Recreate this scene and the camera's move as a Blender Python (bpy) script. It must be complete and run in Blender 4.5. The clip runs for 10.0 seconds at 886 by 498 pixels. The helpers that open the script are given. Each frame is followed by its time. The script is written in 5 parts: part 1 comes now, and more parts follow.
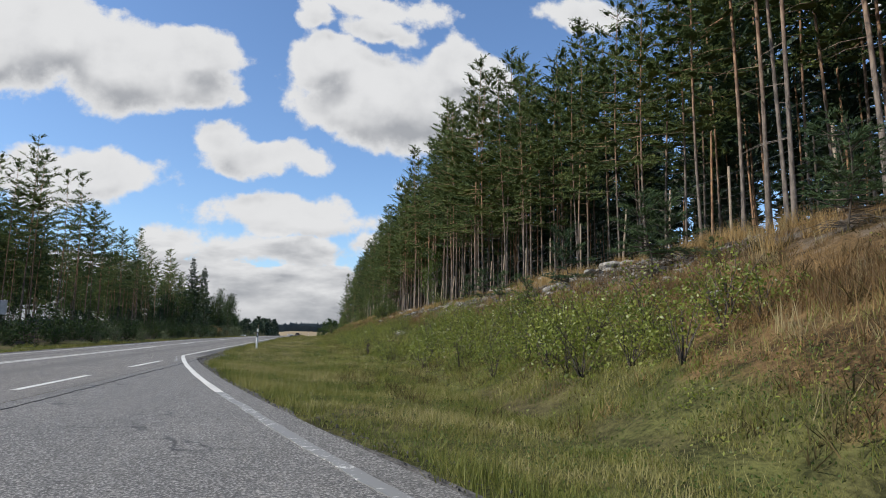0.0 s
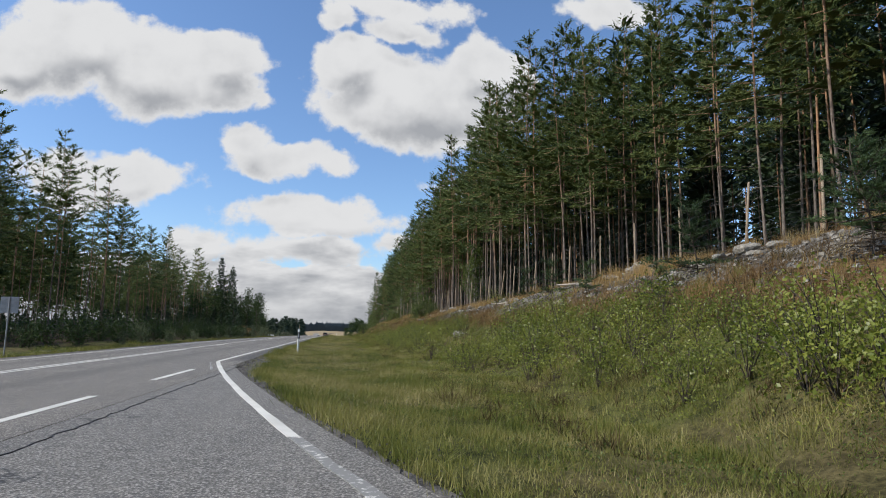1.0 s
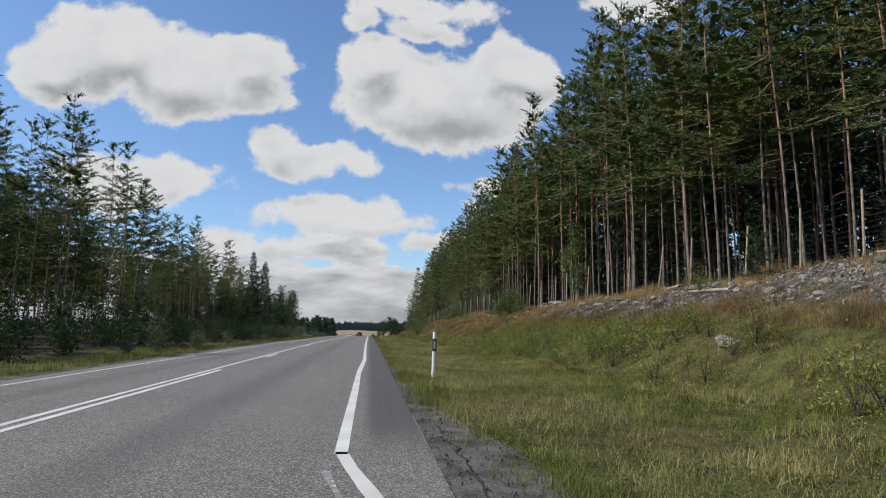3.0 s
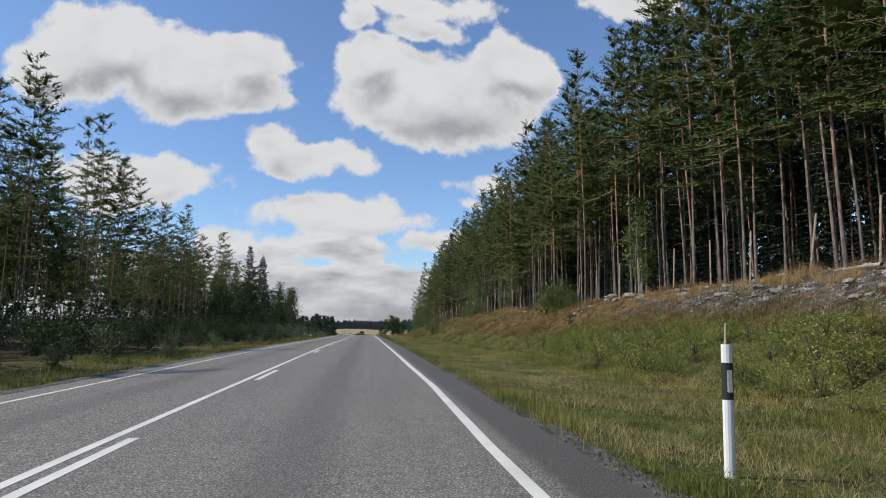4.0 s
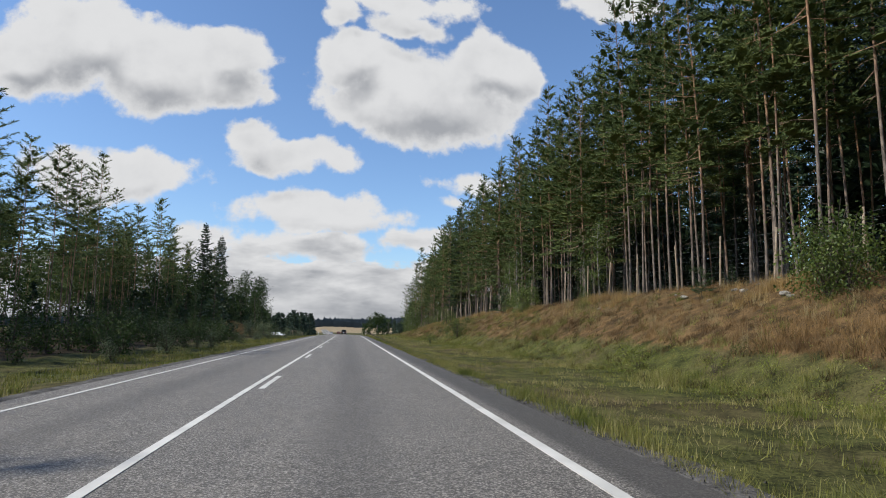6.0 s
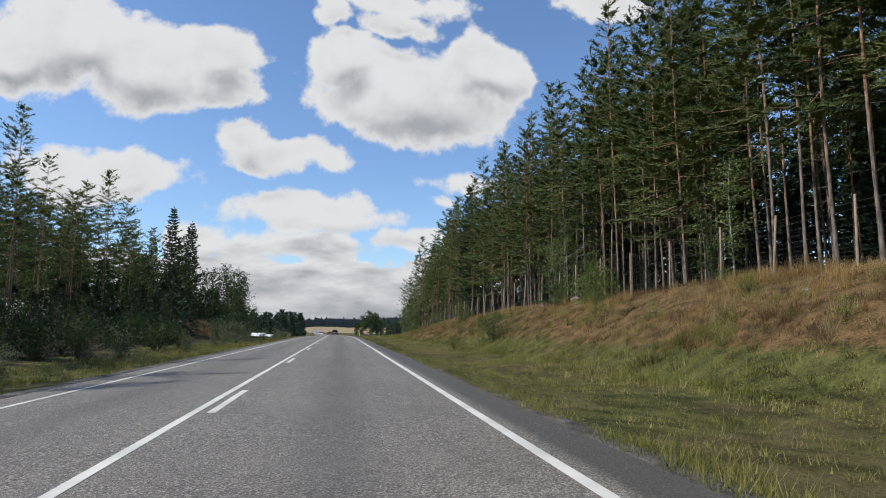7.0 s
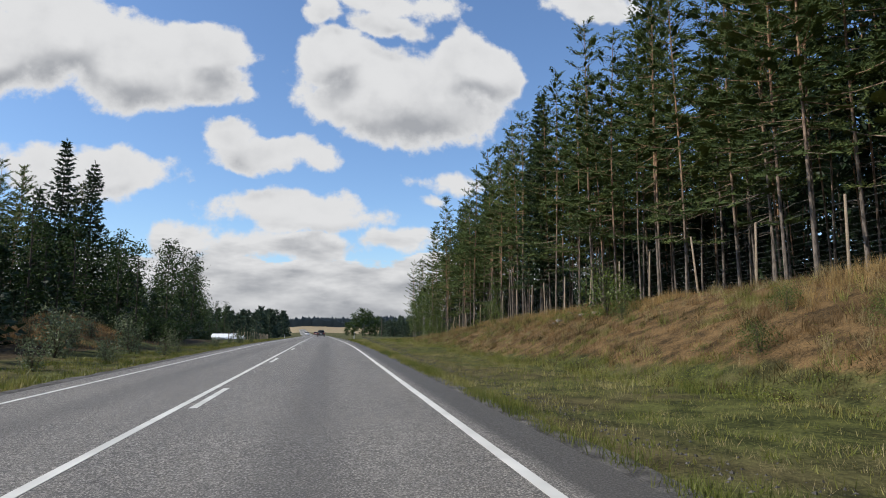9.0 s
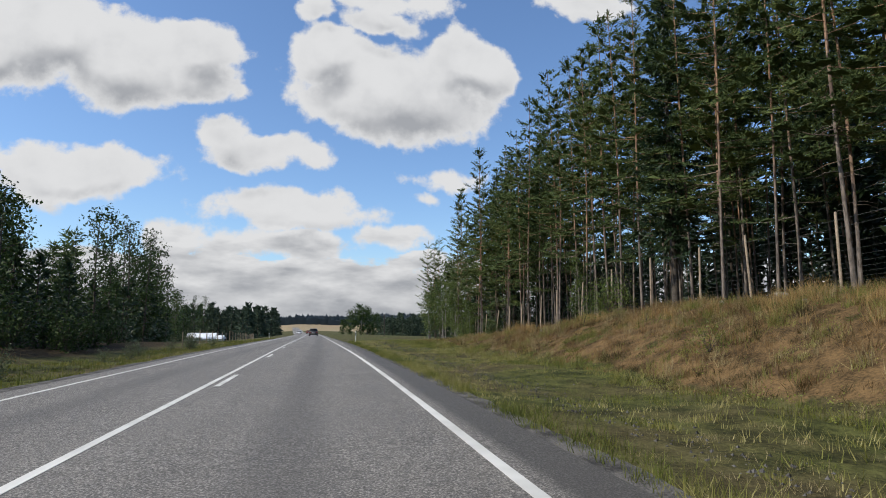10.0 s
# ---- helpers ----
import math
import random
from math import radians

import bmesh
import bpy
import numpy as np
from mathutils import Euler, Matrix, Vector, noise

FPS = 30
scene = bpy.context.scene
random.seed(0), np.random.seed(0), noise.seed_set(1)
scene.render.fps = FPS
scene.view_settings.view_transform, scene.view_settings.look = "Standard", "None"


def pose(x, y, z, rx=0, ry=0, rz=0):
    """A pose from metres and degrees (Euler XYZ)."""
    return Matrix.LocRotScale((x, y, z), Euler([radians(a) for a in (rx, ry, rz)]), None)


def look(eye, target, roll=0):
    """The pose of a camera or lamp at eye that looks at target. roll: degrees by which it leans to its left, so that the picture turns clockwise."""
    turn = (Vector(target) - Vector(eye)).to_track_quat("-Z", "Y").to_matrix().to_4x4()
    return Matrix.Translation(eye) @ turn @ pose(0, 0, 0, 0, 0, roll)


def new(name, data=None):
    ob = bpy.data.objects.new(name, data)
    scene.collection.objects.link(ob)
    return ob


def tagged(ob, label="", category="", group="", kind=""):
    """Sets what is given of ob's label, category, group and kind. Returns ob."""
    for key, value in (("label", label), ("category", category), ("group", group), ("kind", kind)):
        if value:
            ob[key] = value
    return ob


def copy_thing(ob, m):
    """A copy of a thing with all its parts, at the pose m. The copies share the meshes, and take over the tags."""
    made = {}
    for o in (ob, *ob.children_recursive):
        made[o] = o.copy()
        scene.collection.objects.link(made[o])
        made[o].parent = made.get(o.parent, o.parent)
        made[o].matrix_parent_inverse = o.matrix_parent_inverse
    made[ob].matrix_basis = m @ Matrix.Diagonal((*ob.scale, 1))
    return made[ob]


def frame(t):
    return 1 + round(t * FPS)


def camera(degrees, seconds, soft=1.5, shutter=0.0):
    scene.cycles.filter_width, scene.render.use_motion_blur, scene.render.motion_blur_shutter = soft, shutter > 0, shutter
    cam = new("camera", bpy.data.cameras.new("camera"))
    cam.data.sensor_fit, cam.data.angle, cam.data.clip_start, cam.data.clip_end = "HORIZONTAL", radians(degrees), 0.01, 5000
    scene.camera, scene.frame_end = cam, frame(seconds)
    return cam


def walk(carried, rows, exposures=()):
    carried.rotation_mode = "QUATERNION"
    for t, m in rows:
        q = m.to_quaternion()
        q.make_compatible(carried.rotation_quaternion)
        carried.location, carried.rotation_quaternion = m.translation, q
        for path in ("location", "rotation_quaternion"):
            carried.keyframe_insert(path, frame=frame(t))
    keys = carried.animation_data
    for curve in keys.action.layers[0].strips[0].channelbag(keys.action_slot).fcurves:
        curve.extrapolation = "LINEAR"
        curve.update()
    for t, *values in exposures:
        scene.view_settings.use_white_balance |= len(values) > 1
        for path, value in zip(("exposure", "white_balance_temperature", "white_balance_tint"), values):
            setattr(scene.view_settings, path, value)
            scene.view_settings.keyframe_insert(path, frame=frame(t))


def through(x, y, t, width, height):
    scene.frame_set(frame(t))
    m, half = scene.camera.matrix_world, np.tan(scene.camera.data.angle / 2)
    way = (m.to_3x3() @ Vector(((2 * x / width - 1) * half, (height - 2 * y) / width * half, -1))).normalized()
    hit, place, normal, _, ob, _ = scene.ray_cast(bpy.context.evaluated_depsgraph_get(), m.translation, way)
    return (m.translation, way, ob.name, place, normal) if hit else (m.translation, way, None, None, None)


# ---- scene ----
cam = camera(72.7, 10.0, soft=1.0)

PATH = [
    (0, (4.827, -43.340, 1.010), (5.223, -41.398, 1.280), 0.70),
    (0.5, (4.344, -41.502, 1.010), (4.701, -39.553, 1.279), 0.80),
    (1, (3.755, -39.043, 1.020), (4.074, -37.087, 1.287), 0.60),
    (1.5, (3.033, -36.171, 1.035), (3.318, -34.209, 1.301), 0.60),
    (2, (2.078, -32.665, 1.050), (2.337, -30.700, 1.315), 0.60),
    (2.5, (1.118, -28.939, 1.065), (1.356, -26.971, 1.330), 0.60),
    (4, (-1.200, -15.250, 1.137), (-0.958, -13.281, 1.395), 0.35),
    (4.5, (-1.610, -9.470, 1.153), (-1.353, -7.503, 1.409), 0.33),
    (5, (-1.856, -2.705, 1.177), (-1.582, -0.740, 1.431), 0.26),
    (5.5, (-1.965, 4.598, 1.199), (-1.676, 6.561, 1.452), 0.49),
    (7, (-1.848, 27.309, 1.084), (-1.518, 29.265, 1.335), 0.29),
    (7.5, (-1.826, 35.360, 1.042), (-1.483, 37.315, 1.293), 0.36),
    (8, (-1.738, 43.789, 1.006), (-1.385, 45.742, 1.255), 0.33),
    (8.5, (-1.664, 52.905, 0.963), (-1.304, 54.856, 1.211), 0.16),
    (9, (-1.616, 62.500, 0.918), (-1.250, 64.451, 1.168), 0.29),
    (9.5, (-1.577, 72.609, 0.861), (-1.199, 74.557, 1.109), 0.32),
    (10, (-1.517, 83.296, 0.803), (-1.132, 85.243, 1.045), 0.06),
]
walk(cam, [(t, look(eye, target, roll)) for t, eye, target, roll in PATH],
     exposures=[(0, 0.0), (1, -0.02), (2.5, -0.12), (5, -0.08), (7.5, -0.01), (10, -0.05)])

# ---- world, sun ----
SUN_ELEVATION, SUN_TURN = radians(44), radians(-97)


def link(tree, out, to):
    tree.links.new(out, to)


def math_node(tree, op, a, b=None, c=None):
    n = tree.nodes.new("ShaderNodeMath")
    n.operation = op
    for i, v in enumerate((a, b, c)):
        if v is None:
            continue
        if isinstance(v, (int, float)):
            n.inputs[i].default_value = v
        else:
            tree.links.new(v, n.inputs[i])
    return n.outputs[0]


def vec_node(tree, op, a, b=None):
    n = tree.nodes.new("ShaderNodeVectorMath")
    n.operation = op
    for i, v in enumerate((a, b)):
        if v is None:
            continue
        if isinstance(v, tuple):
            n.inputs[i].default_value = v
        else:
            tree.links.new(v, n.inputs[i])
    return n.outputs["Value"] if op in ("LENGTH", "DISTANCE", "DOT_PRODUCT") else n.outputs["Vector"]


def noise_node(tree, vector, scale, detail=4, rough=0.55, distort=0.0):
    n = tree.nodes.new("ShaderNodeTexNoise")
    n.inputs["Scale"].default_value = scale
    n.inputs["Detail"].default_value = detail
    n.inputs["Roughness"].default_value = rough
    n.inputs["Distortion"].default_value = distort
    tree.links.new(vector, n.inputs["Vector"])
    return n.outputs["Fac"]


def smooth(tree, value, lo, hi, a=0.0, b=1.0):
    n = tree.nodes.new("ShaderNodeMapRange")
    n.interpolation_type = "SMOOTHSTEP"
    tree.links.new(value, n.inputs["Value"])
    for key, v in (("From Min", lo), ("From Max", hi), ("To Min", a), ("To Max", b)):
        n.inputs[key].default_value = v
    return n.outputs["Result"]


def mix_color(tree, fac, a, b, blend="MIX"):
    n = tree.nodes.new("ShaderNodeMix")
    n.data_type, n.blend_type = "RGBA", blend
    for sock, v in ((n.inputs[0], fac), (n.inputs[6], a), (n.inputs[7], b)):
        if isinstance(v, (int, float)):
            sock.default_value = v
        elif isinstance(v, tuple):
            sock.default_value = (*v, 1)
        else:
            tree.links.new(v, sock)
    return n.outputs[2]


# cumulus heaps over the road: middle (right, up) and half size, as slopes from the road's far end
CLOUDS = [
    (-0.438, 0.445, 0.121, 0.094), (-0.332, 0.412, 0.126, 0.078), (-0.207, 0.449, 0.078, 0.055), (-0.207, 0.403, 0.075, 0.050),
    (-0.139, 0.379, 0.018, 0.019), (-0.508, 0.420, 0.086, 0.064), (0.109, 0.392, 0.187, 0.092), (0.001, 0.444, 0.069, 0.056),
    (0.240, 0.454, 0.081, 0.076), (0.087, 0.519, 0.075, 0.036), (-0.025, 0.536, 0.027, 0.027), (0.199, 0.251, 0.058, 0.024),
    (0.167, 0.209, 0.026, 0.016), (-0.161, 0.304, 0.051, 0.037), (-0.114, 0.278, 0.092, 0.032), (-0.030, 0.266, 0.037, 0.023),
    (-0.061, 0.181, 0.141, 0.043), (-0.063, 0.121, 0.109, 0.030), (-0.153, 0.124, 0.012, 0.008), (-0.375, 0.231, 0.138, 0.055),
    (-0.436, 0.244, 0.071, 0.038), (-0.245, 0.125, 0.055, 0.030), (0.102, 0.139, 0.063, 0.025), (0.080, 0.567, 0.133, 0.032),
    (0.475, 0.600, 0.085, 0.030),
]


def cloud_group():
    """How thick the cloud is at a point of the sky, given as slopes."""
    g = bpy.data.node_groups.new("cloud_thickness", "ShaderNodeTree")
    g.interface.new_socket("Point", in_out="INPUT", socket_type="NodeSocketVector")
    g.interface.new_socket("Thickness", in_out="OUTPUT", socket_type="NodeSocketFloat")
    g.interface.new_socket("Body", in_out="OUTPUT", socket_type="NodeSocketFloat")
    gi, go = g.nodes.new("NodeGroupInput"), g.nodes.new("NodeGroupOutput")
    p = gi.outputs[0]
    warp = g.nodes.new("ShaderNodeTexNoise")
    warp.inputs["Scale"].default_value, warp.inputs["Detail"].default_value = 8.0, 4
    link(g, p, warp.inputs["Vector"])
    shift = vec_node(g, "SUBTRACT", warp.outputs["Color"], (0.5, 0.5, 0.5))
    shift = vec_node(g, "MULTIPLY", shift, (0.11, 0.085, 0.0))
    q = vec_node(g, "ADD", p, shift)
    best = None
    for u, v, a, b in CLOUDS:
        d = vec_node(g, "SUBTRACT", q, (u, v, 0.0))
        d = vec_node(g, "MULTIPLY", d, (1 / a, 1 / b, 0.0))
        r = vec_node(g, "LENGTH", d)
        f = math_node(g, "MULTIPLY", math_node(g, "SUBTRACT", 1.0, r), min(1.35, 22.0 * b))
        best = f if best is None else math_node(g, "SMOOTH_MAX", best, f, 0.12)
    # low layers towards the horizon
    sep = g.nodes.new("ShaderNodeSeparateXYZ")
    link(g, p, sep.inputs[0])
    low = vec_node(g, "MULTIPLY", p, (7.0, 20.0, 1.0))
    bank = noise_node(g, low, 1.0, 4, 0.55)
    bank = math_node(g, "MULTIPLY", math_node(g, "SUBTRACT", bank, 0.43), 3.4)
    bank = math_node(g, "ADD", bank, smooth(g, sep.outputs[1], 0.06, 0.17, 0.75, -1.5))
    # scattered heaps elsewhere in the sky
    away = noise_node(g, vec_node(g, "MULTIPLY", p, (1.0, 1.3, 0.0)), 1.6, 2, 0.5)
    away = math_node(g, "MULTIPLY", math_node(g, "SUBTRACT", away, 0.56), 4.0)
    side = math_node(g, "ABSOLUTE", math_node(g, "SUBTRACT", sep.outputs[0], 0.15))
    away = math_node(g, "SUBTRACT", away, smooth(g, side, 0.75, 1.0, 3.0, 0.0))
    best = math_node(g, "MAXIMUM", math_node(g, "MAXIMUM", best, bank), away)
    rag = noise_node(g, p, 13.0, 9, 0.60)
    rag = math_node(g, "MULTIPLY", math_node(g, "SUBTRACT", rag, 0.47), 1.5)
    link(g, math_node(g, "ADD", best, rag), go.inputs[0])
    lumps = noise_node(g, p, 8.0, 3, 0.5)
    link(g, math_node(g, "ADD", best, math_node(g, "MULTIPLY", math_node(g, "SUBTRACT", lumps, 0.5), 1.3)), go.inputs[1])
    return g


world = bpy.data.worlds.new("sky")
scene.world = world
world.use_nodes = True
wt = world.node_tree
wt.nodes.clear()
tc = wt.nodes.new("ShaderNodeTexCoord")
sepw = wt.nodes.new("ShaderNodeSeparateXYZ")
link(wt, tc.outputs["Generated"], sepw.inputs[0])
ahead = math_node(wt, "MAXIMUM", math_node(wt, "ABSOLUTE", sepw.outputs[1]), 0.12)
comb = wt.nodes.new("ShaderNodeCombineXYZ")
link(wt, math_node(wt, "DIVIDE", sepw.outputs[0], ahead), comb.inputs[0])
link(wt, math_node(wt, "DIVIDE", sepw.outputs[2], ahead), comb.inputs[1])
group = cloud_group()


def thickness(vector):
    n = wt.nodes.new("ShaderNodeGroup")
    n.node_tree = group
    link(wt, vector, n.inputs[0])
    return n.outputs


here = thickness(comb.outputs[0])
sunward = thickness(vec_node(wt, "ADD", comb.outputs[0], (-0.014, 0.045, 0.0)))
mask = smooth(wt, here[0], -0.05, 0.24)
# heaps are white on the sun's side and along their rims, and softly grey inside and underneath
under = smooth(wt, math_node(wt, "SUBTRACT", sunward[1], here[1]), -0.35, 0.55)
detail = smooth(wt, math_node(wt, "SUBTRACT", sunward[0], here[0]), -0.40, 0.60)
shade = math_node(wt, "ADD", math_node(wt, "MULTIPLY", under, 0.58), math_node(wt, "MULTIPLY", detail, 0.34))
shade = math_node(wt, "MULTIPLY", shade, smooth(wt, here[0], 0.08, 0.75, 0.05, 1.0))
mottle = noise_node(wt, comb.outputs[0], 9.0, 6, 0.55)
mottle = math_node(wt, "MULTIPLY", smooth(wt, mottle, 0.38, 0.74), smooth(wt, here[0], 0.15, 0.9, 0.0, 0.30))
mottle = math_node(wt, "MULTIPLY", mottle, smooth(wt, sepw.outputs[2], 0.12, 0.22))
shade = math_node(wt, "ADD", shade, mottle)
# towards the horizon the heaps stand in rows, with white heads over flat grey bases, and fade into one pale grey
heap = vec_node(wt, "MULTIPLY", comb.outputs[0], (9.0, 27.0, 0.0))
above = noise_node(wt, vec_node(wt, "ADD", heap, (-0.10, 0.50, 0.0)), 1.0, 5, 0.5)
layers = math_node(wt, "SUBTRACT", above, noise_node(wt, heap, 1.0, 5, 0.5))
layers = math_node(wt, "MULTIPLY", layers, smooth(wt, sepw.outputs[2], 0.20, 0.10, 0.0, 2.4))
layers = math_node(wt, "MULTIPLY", layers, smooth(wt, sepw.outputs[2], 0.005, 0.06, 0.15, 1.0))
low = smooth(wt, sepw.outputs[2], 0.16, 0.05)
shade = math_node(wt, "ADD", math_node(wt, "MULTIPLY", shade, math_node(wt, "SUBTRACT", 1.0, math_node(wt, "MULTIPLY", low, 0.6))), math_node(wt, "MULTIPLY", low, smooth(wt, sepw.outputs[2], 0.10, 0.0, 0.42, 0.66)))
shade = math_node(wt, "MAXIMUM", math_node(wt, "MINIMUM", math_node(wt, "ADD", shade, layers), 1.0), 0.0)
cloud_color = mix_color(wt, shade, (7.65, 7.7, 7.8), (3.85, 4.0, 4.3))
sky = wt.nodes.new("ShaderNodeTexSky")
sky.sky_type, sky.sun_disc = "NISHITA", False
sky.sun_elevation, sky.sun_rotation = SUN_ELEVATION, SUN_TURN
sky.air_density, sky.dust_density, sky.ozone_density = 1.0, 0.6, 1.6
blue = mix_color(wt, 1.0, sky.outputs[0], (1.28, 1.50, 1.76), "MULTIPLY")
bg = wt.nodes.new("ShaderNodeBackground")
link(wt, mix_color(wt, mask, blue, cloud_color), bg.inputs["Color"])
bg.inputs["Strength"].default_value = 0.1
link(wt, bg.outputs[0], wt.nodes.new("ShaderNodeOutputWorld").inputs[0])

sun = new("sun", bpy.data.lights.new("sun", "SUN"))
sun.data.energy, sun.data.angle, sun.data.color = 4.8, radians(0.53), (1.0, 0.95, 0.85)
sun.matrix_world = look((-60, -8, 58.5), (0, 0, 0))


# ---- materials ----
def material(name, rough=0.8, metal=0.0):
    m = bpy.data.materials.new(name)
    m.use_nodes = True
    t = m.node_tree
    b = t.nodes["Principled BSDF"]
    b.inputs["Roughness"].default_value, b.inputs["Metallic"].default_value = rough, metal
    return m, t, b


def obj_coords(t):
    return t.nodes.new("ShaderNodeTexCoord").outputs["Object"]


def bump(t, b, height, strength, distance):
    n = t.nodes.new("ShaderNodeBump")
    n.inputs["Strength"].default_value, n.inputs["Distance"].default_value = strength, distance
    link(t, height, n.inputs["Height"])
    link(t, n.outputs[0], b.inputs["Normal"])


def speckled(name, dark, light, scale, fine, rough=0.8, relief=0.4, depth=0.01, metal=0.0):
    """A plain surface with stains at one scale and grain at a finer one."""
    m, t, b = material(name, rough, metal)
    p = obj_coords(t)
    big, small = noise_node(t, p, scale, 4), noise_node(t, p, fine, 3, 0.6)
    f = math_node(t, "ADD", math_node(t, "MULTIPLY", big, 0.6), math_node(t, "MULTIPLY", small, 0.4))
    link(t, mix_color(t, smooth(t, f, 0.34, 0.66), dark, light), b.inputs["Base Color"])
    bump(t, b, small, relief, depth)
    return m


def leafy(name, colors, rough=0.55, through=0.3, patch=0.25, gloss=0.35, mosaic=0.25, own=0.15, grain=0.0):
    """Leaves, needles or blades: each a little different, clumps differ too, and light comes through."""
    m, t, b = material(name, rough)
    b.inputs["Specular IOR Level"].default_value = gloss
    geo = t.nodes.new("ShaderNodeNewGeometry")
    info = t.nodes.new("ShaderNodeObjectInfo")
    ramp = t.nodes.new("ShaderNodeValToRGB")
    while len(ramp.color_ramp.elements) < len(colors):
        ramp.color_ramp.elements.new(0.5)
    for i, c in enumerate(colors):
        ramp.color_ramp.elements[i].position = i / max(1, len(colors) - 1)
        ramp.color_ramp.elements[i].color = (*c, 1)
    big = noise_node(t, geo.outputs["Position"], patch, 3)
    small = noise_node(t, geo.outputs["Position"], patch * 6, 3)
    f = math_node(t, "ADD", math_node(t, "MULTIPLY", geo.outputs["Random Per Island"], 0.70 - mosaic), math_node(t, "MULTIPLY", smooth(t, big, 0.38, 0.62), mosaic))
    f = math_node(t, "ADD", f, math_node(t, "MULTIPLY", smooth(t, small, 0.35, 0.65), 0.22))
    f = math_node(t, "ADD", f, math_node(t, "MULTIPLY", math_node(t, "SUBTRACT", info.outputs["Random"], 0.5), 2 * own))
    f = math_node(t, "ADD", f, 0.07)
    if grain:
        tufts = noise_node(t, geo.outputs["Position"], 11.0, 4, 0.7)
        f = math_node(t, "ADD", f, math_node(t, "MULTIPLY", math_node(t, "SUBTRACT", tufts, 0.5), grain))
        bump(t, b, tufts, 1.0, 0.10)
    link(t, f, ramp.inputs[0])
    link(t, ramp.outputs[0], b.inputs["Base Color"])
    tr = t.nodes.new("ShaderNodeBsdfTranslucent")
    link(t, ramp.outputs[0], tr.inputs["Color"])
    mx = t.nodes.new("ShaderNodeMixShader")
    mx.inputs[0].default_value = through
    link(t, b.outputs[0], mx.inputs[1])
    link(t, tr.outputs[0], mx.inputs[2])
    link(t, mx.outputs[0], t.nodes["Material Output"].inputs[0])
    return m


def asphalt(name, dark, light, cracks=0.0, tracks=True):
    m, t, b = material(name, 0.72)
    p = obj_coords(t)
    sep = t.nodes.new("ShaderNodeSeparateXYZ")
    link(t, p, sep.inputs[0])
    grain = t.nodes.new("ShaderNodeTexVoronoi")
    grain.inputs["Scale"].default_value = 62.0
    link(t, p, grain.inputs["Vector"])
    chip = t.nodes.new("ShaderNodeSeparateColor")
    link(t, grain.outputs["Color"], chip.inputs[0])
    stretched = vec_node(t, "MULTIPLY", p, (1.6, 0.12, 1.0))
    big = noise_node(t, stretched, 1.0, 4)
    patch = noise_node(t, p, 0.5, 3)
    f = math_node(t, "ADD", math_node(t, "MULTIPLY", big, 0.5), math_node(t, "MULTIPLY", patch, 0.5))
    f = smooth(t, f, 0.3, 0.7)
    col = mix_color(t, f, dark, light)
    stones = noise_node(t, p, 50.0, 2, 0.7)
    col = mix_color(t, smooth(t, stones, 0.53, 0.62), col, tuple(min(1, c * 2.4) for c in light))
    col = mix_color(t, smooth(t, stones, 0.46, 0.28, 0.0, 0.75), col, tuple(c * 0.35 for c in dark))
    # each stone chip of the surface has a tone of its own
    col = mix_color(t, smooth(t, chip.outputs[0], 0.45, 0.0, 0.0, 0.65), col, tuple(c * 0.30 for c in dark))
    col = mix_color(t, smooth(t, chip.outputs[1], 0.82, 1.0, 0.0, 0.65), col, tuple(min(1, c * 2.5) for c in light))
    clump = noise_node(t, p, 7.0, 3, 0.6)
    col = mix_color(t, smooth(t, clump, 0.50, 0.30, 0.0, 0.45), col, tuple(c * 0.45 for c in dark))
    if tracks:
        # darker strip of oil and rubber between the wheel tracks
        for middle in (-1.85, -5.4):
            off = math_node(t, "ABSOLUTE", math_node(t, "SUBTRACT", sep.outputs[0], middle))
            col = mix_color(t, smooth(t, off, 0.60, 0.08, 0.0, 0.42), col, tuple(c * 0.6 for c in dark))
        off = math_node(t, "SUBTRACT", sep.outputs[0], 0.12)
        past = smooth(t, sep.outputs[1], -20.0, -17.5)
        col = mix_color(t, math_node(t, "MULTIPLY", past, smooth(t, off, 0.0, 0.2, 0.0, 0.8)), col, tuple(c * 0.5 for c in dark))
    if cracks:
        v = t.nodes.new("ShaderNodeTexVoronoi")
        v.feature = "DISTANCE_TO_EDGE"
        v.inputs["Scale"].default_value = 0.45
        wob = vec_node(t, "ADD", p, vec_node(t, "MULTIPLY", noise_vec(t, p, 2.2), (0.9, 0.9, 0.0)))
        link(t, wob, v.inputs["Vector"])
        hair = smooth(t, v.outputs["Distance"], 0.012, 0.002, 0.0, cracks)
        hair = math_node(t, "MULTIPLY", hair, smooth(t, noise_node(t, p, 0.6, 2), 0.5, 0.62))
        col = mix_color(t, hair, col, (0.015, 0.015, 0.015))
    link(t, col, b.inputs["Base Color"])
    link(t, smooth(t, stones, 0.3, 0.7, 0.85, 0.55), b.inputs["Roughness"])
    bump(t, b, stones, 0.55, 0.008)
    return m


def noise_vec(t, p, scale):
    n = t.nodes.new("ShaderNodeTexNoise")
    n.inputs["Scale"].default_value, n.inputs["Detail"].default_value = scale, 4
    link(t, p, n.inputs["Vector"])
    return n.outputs["Color"]


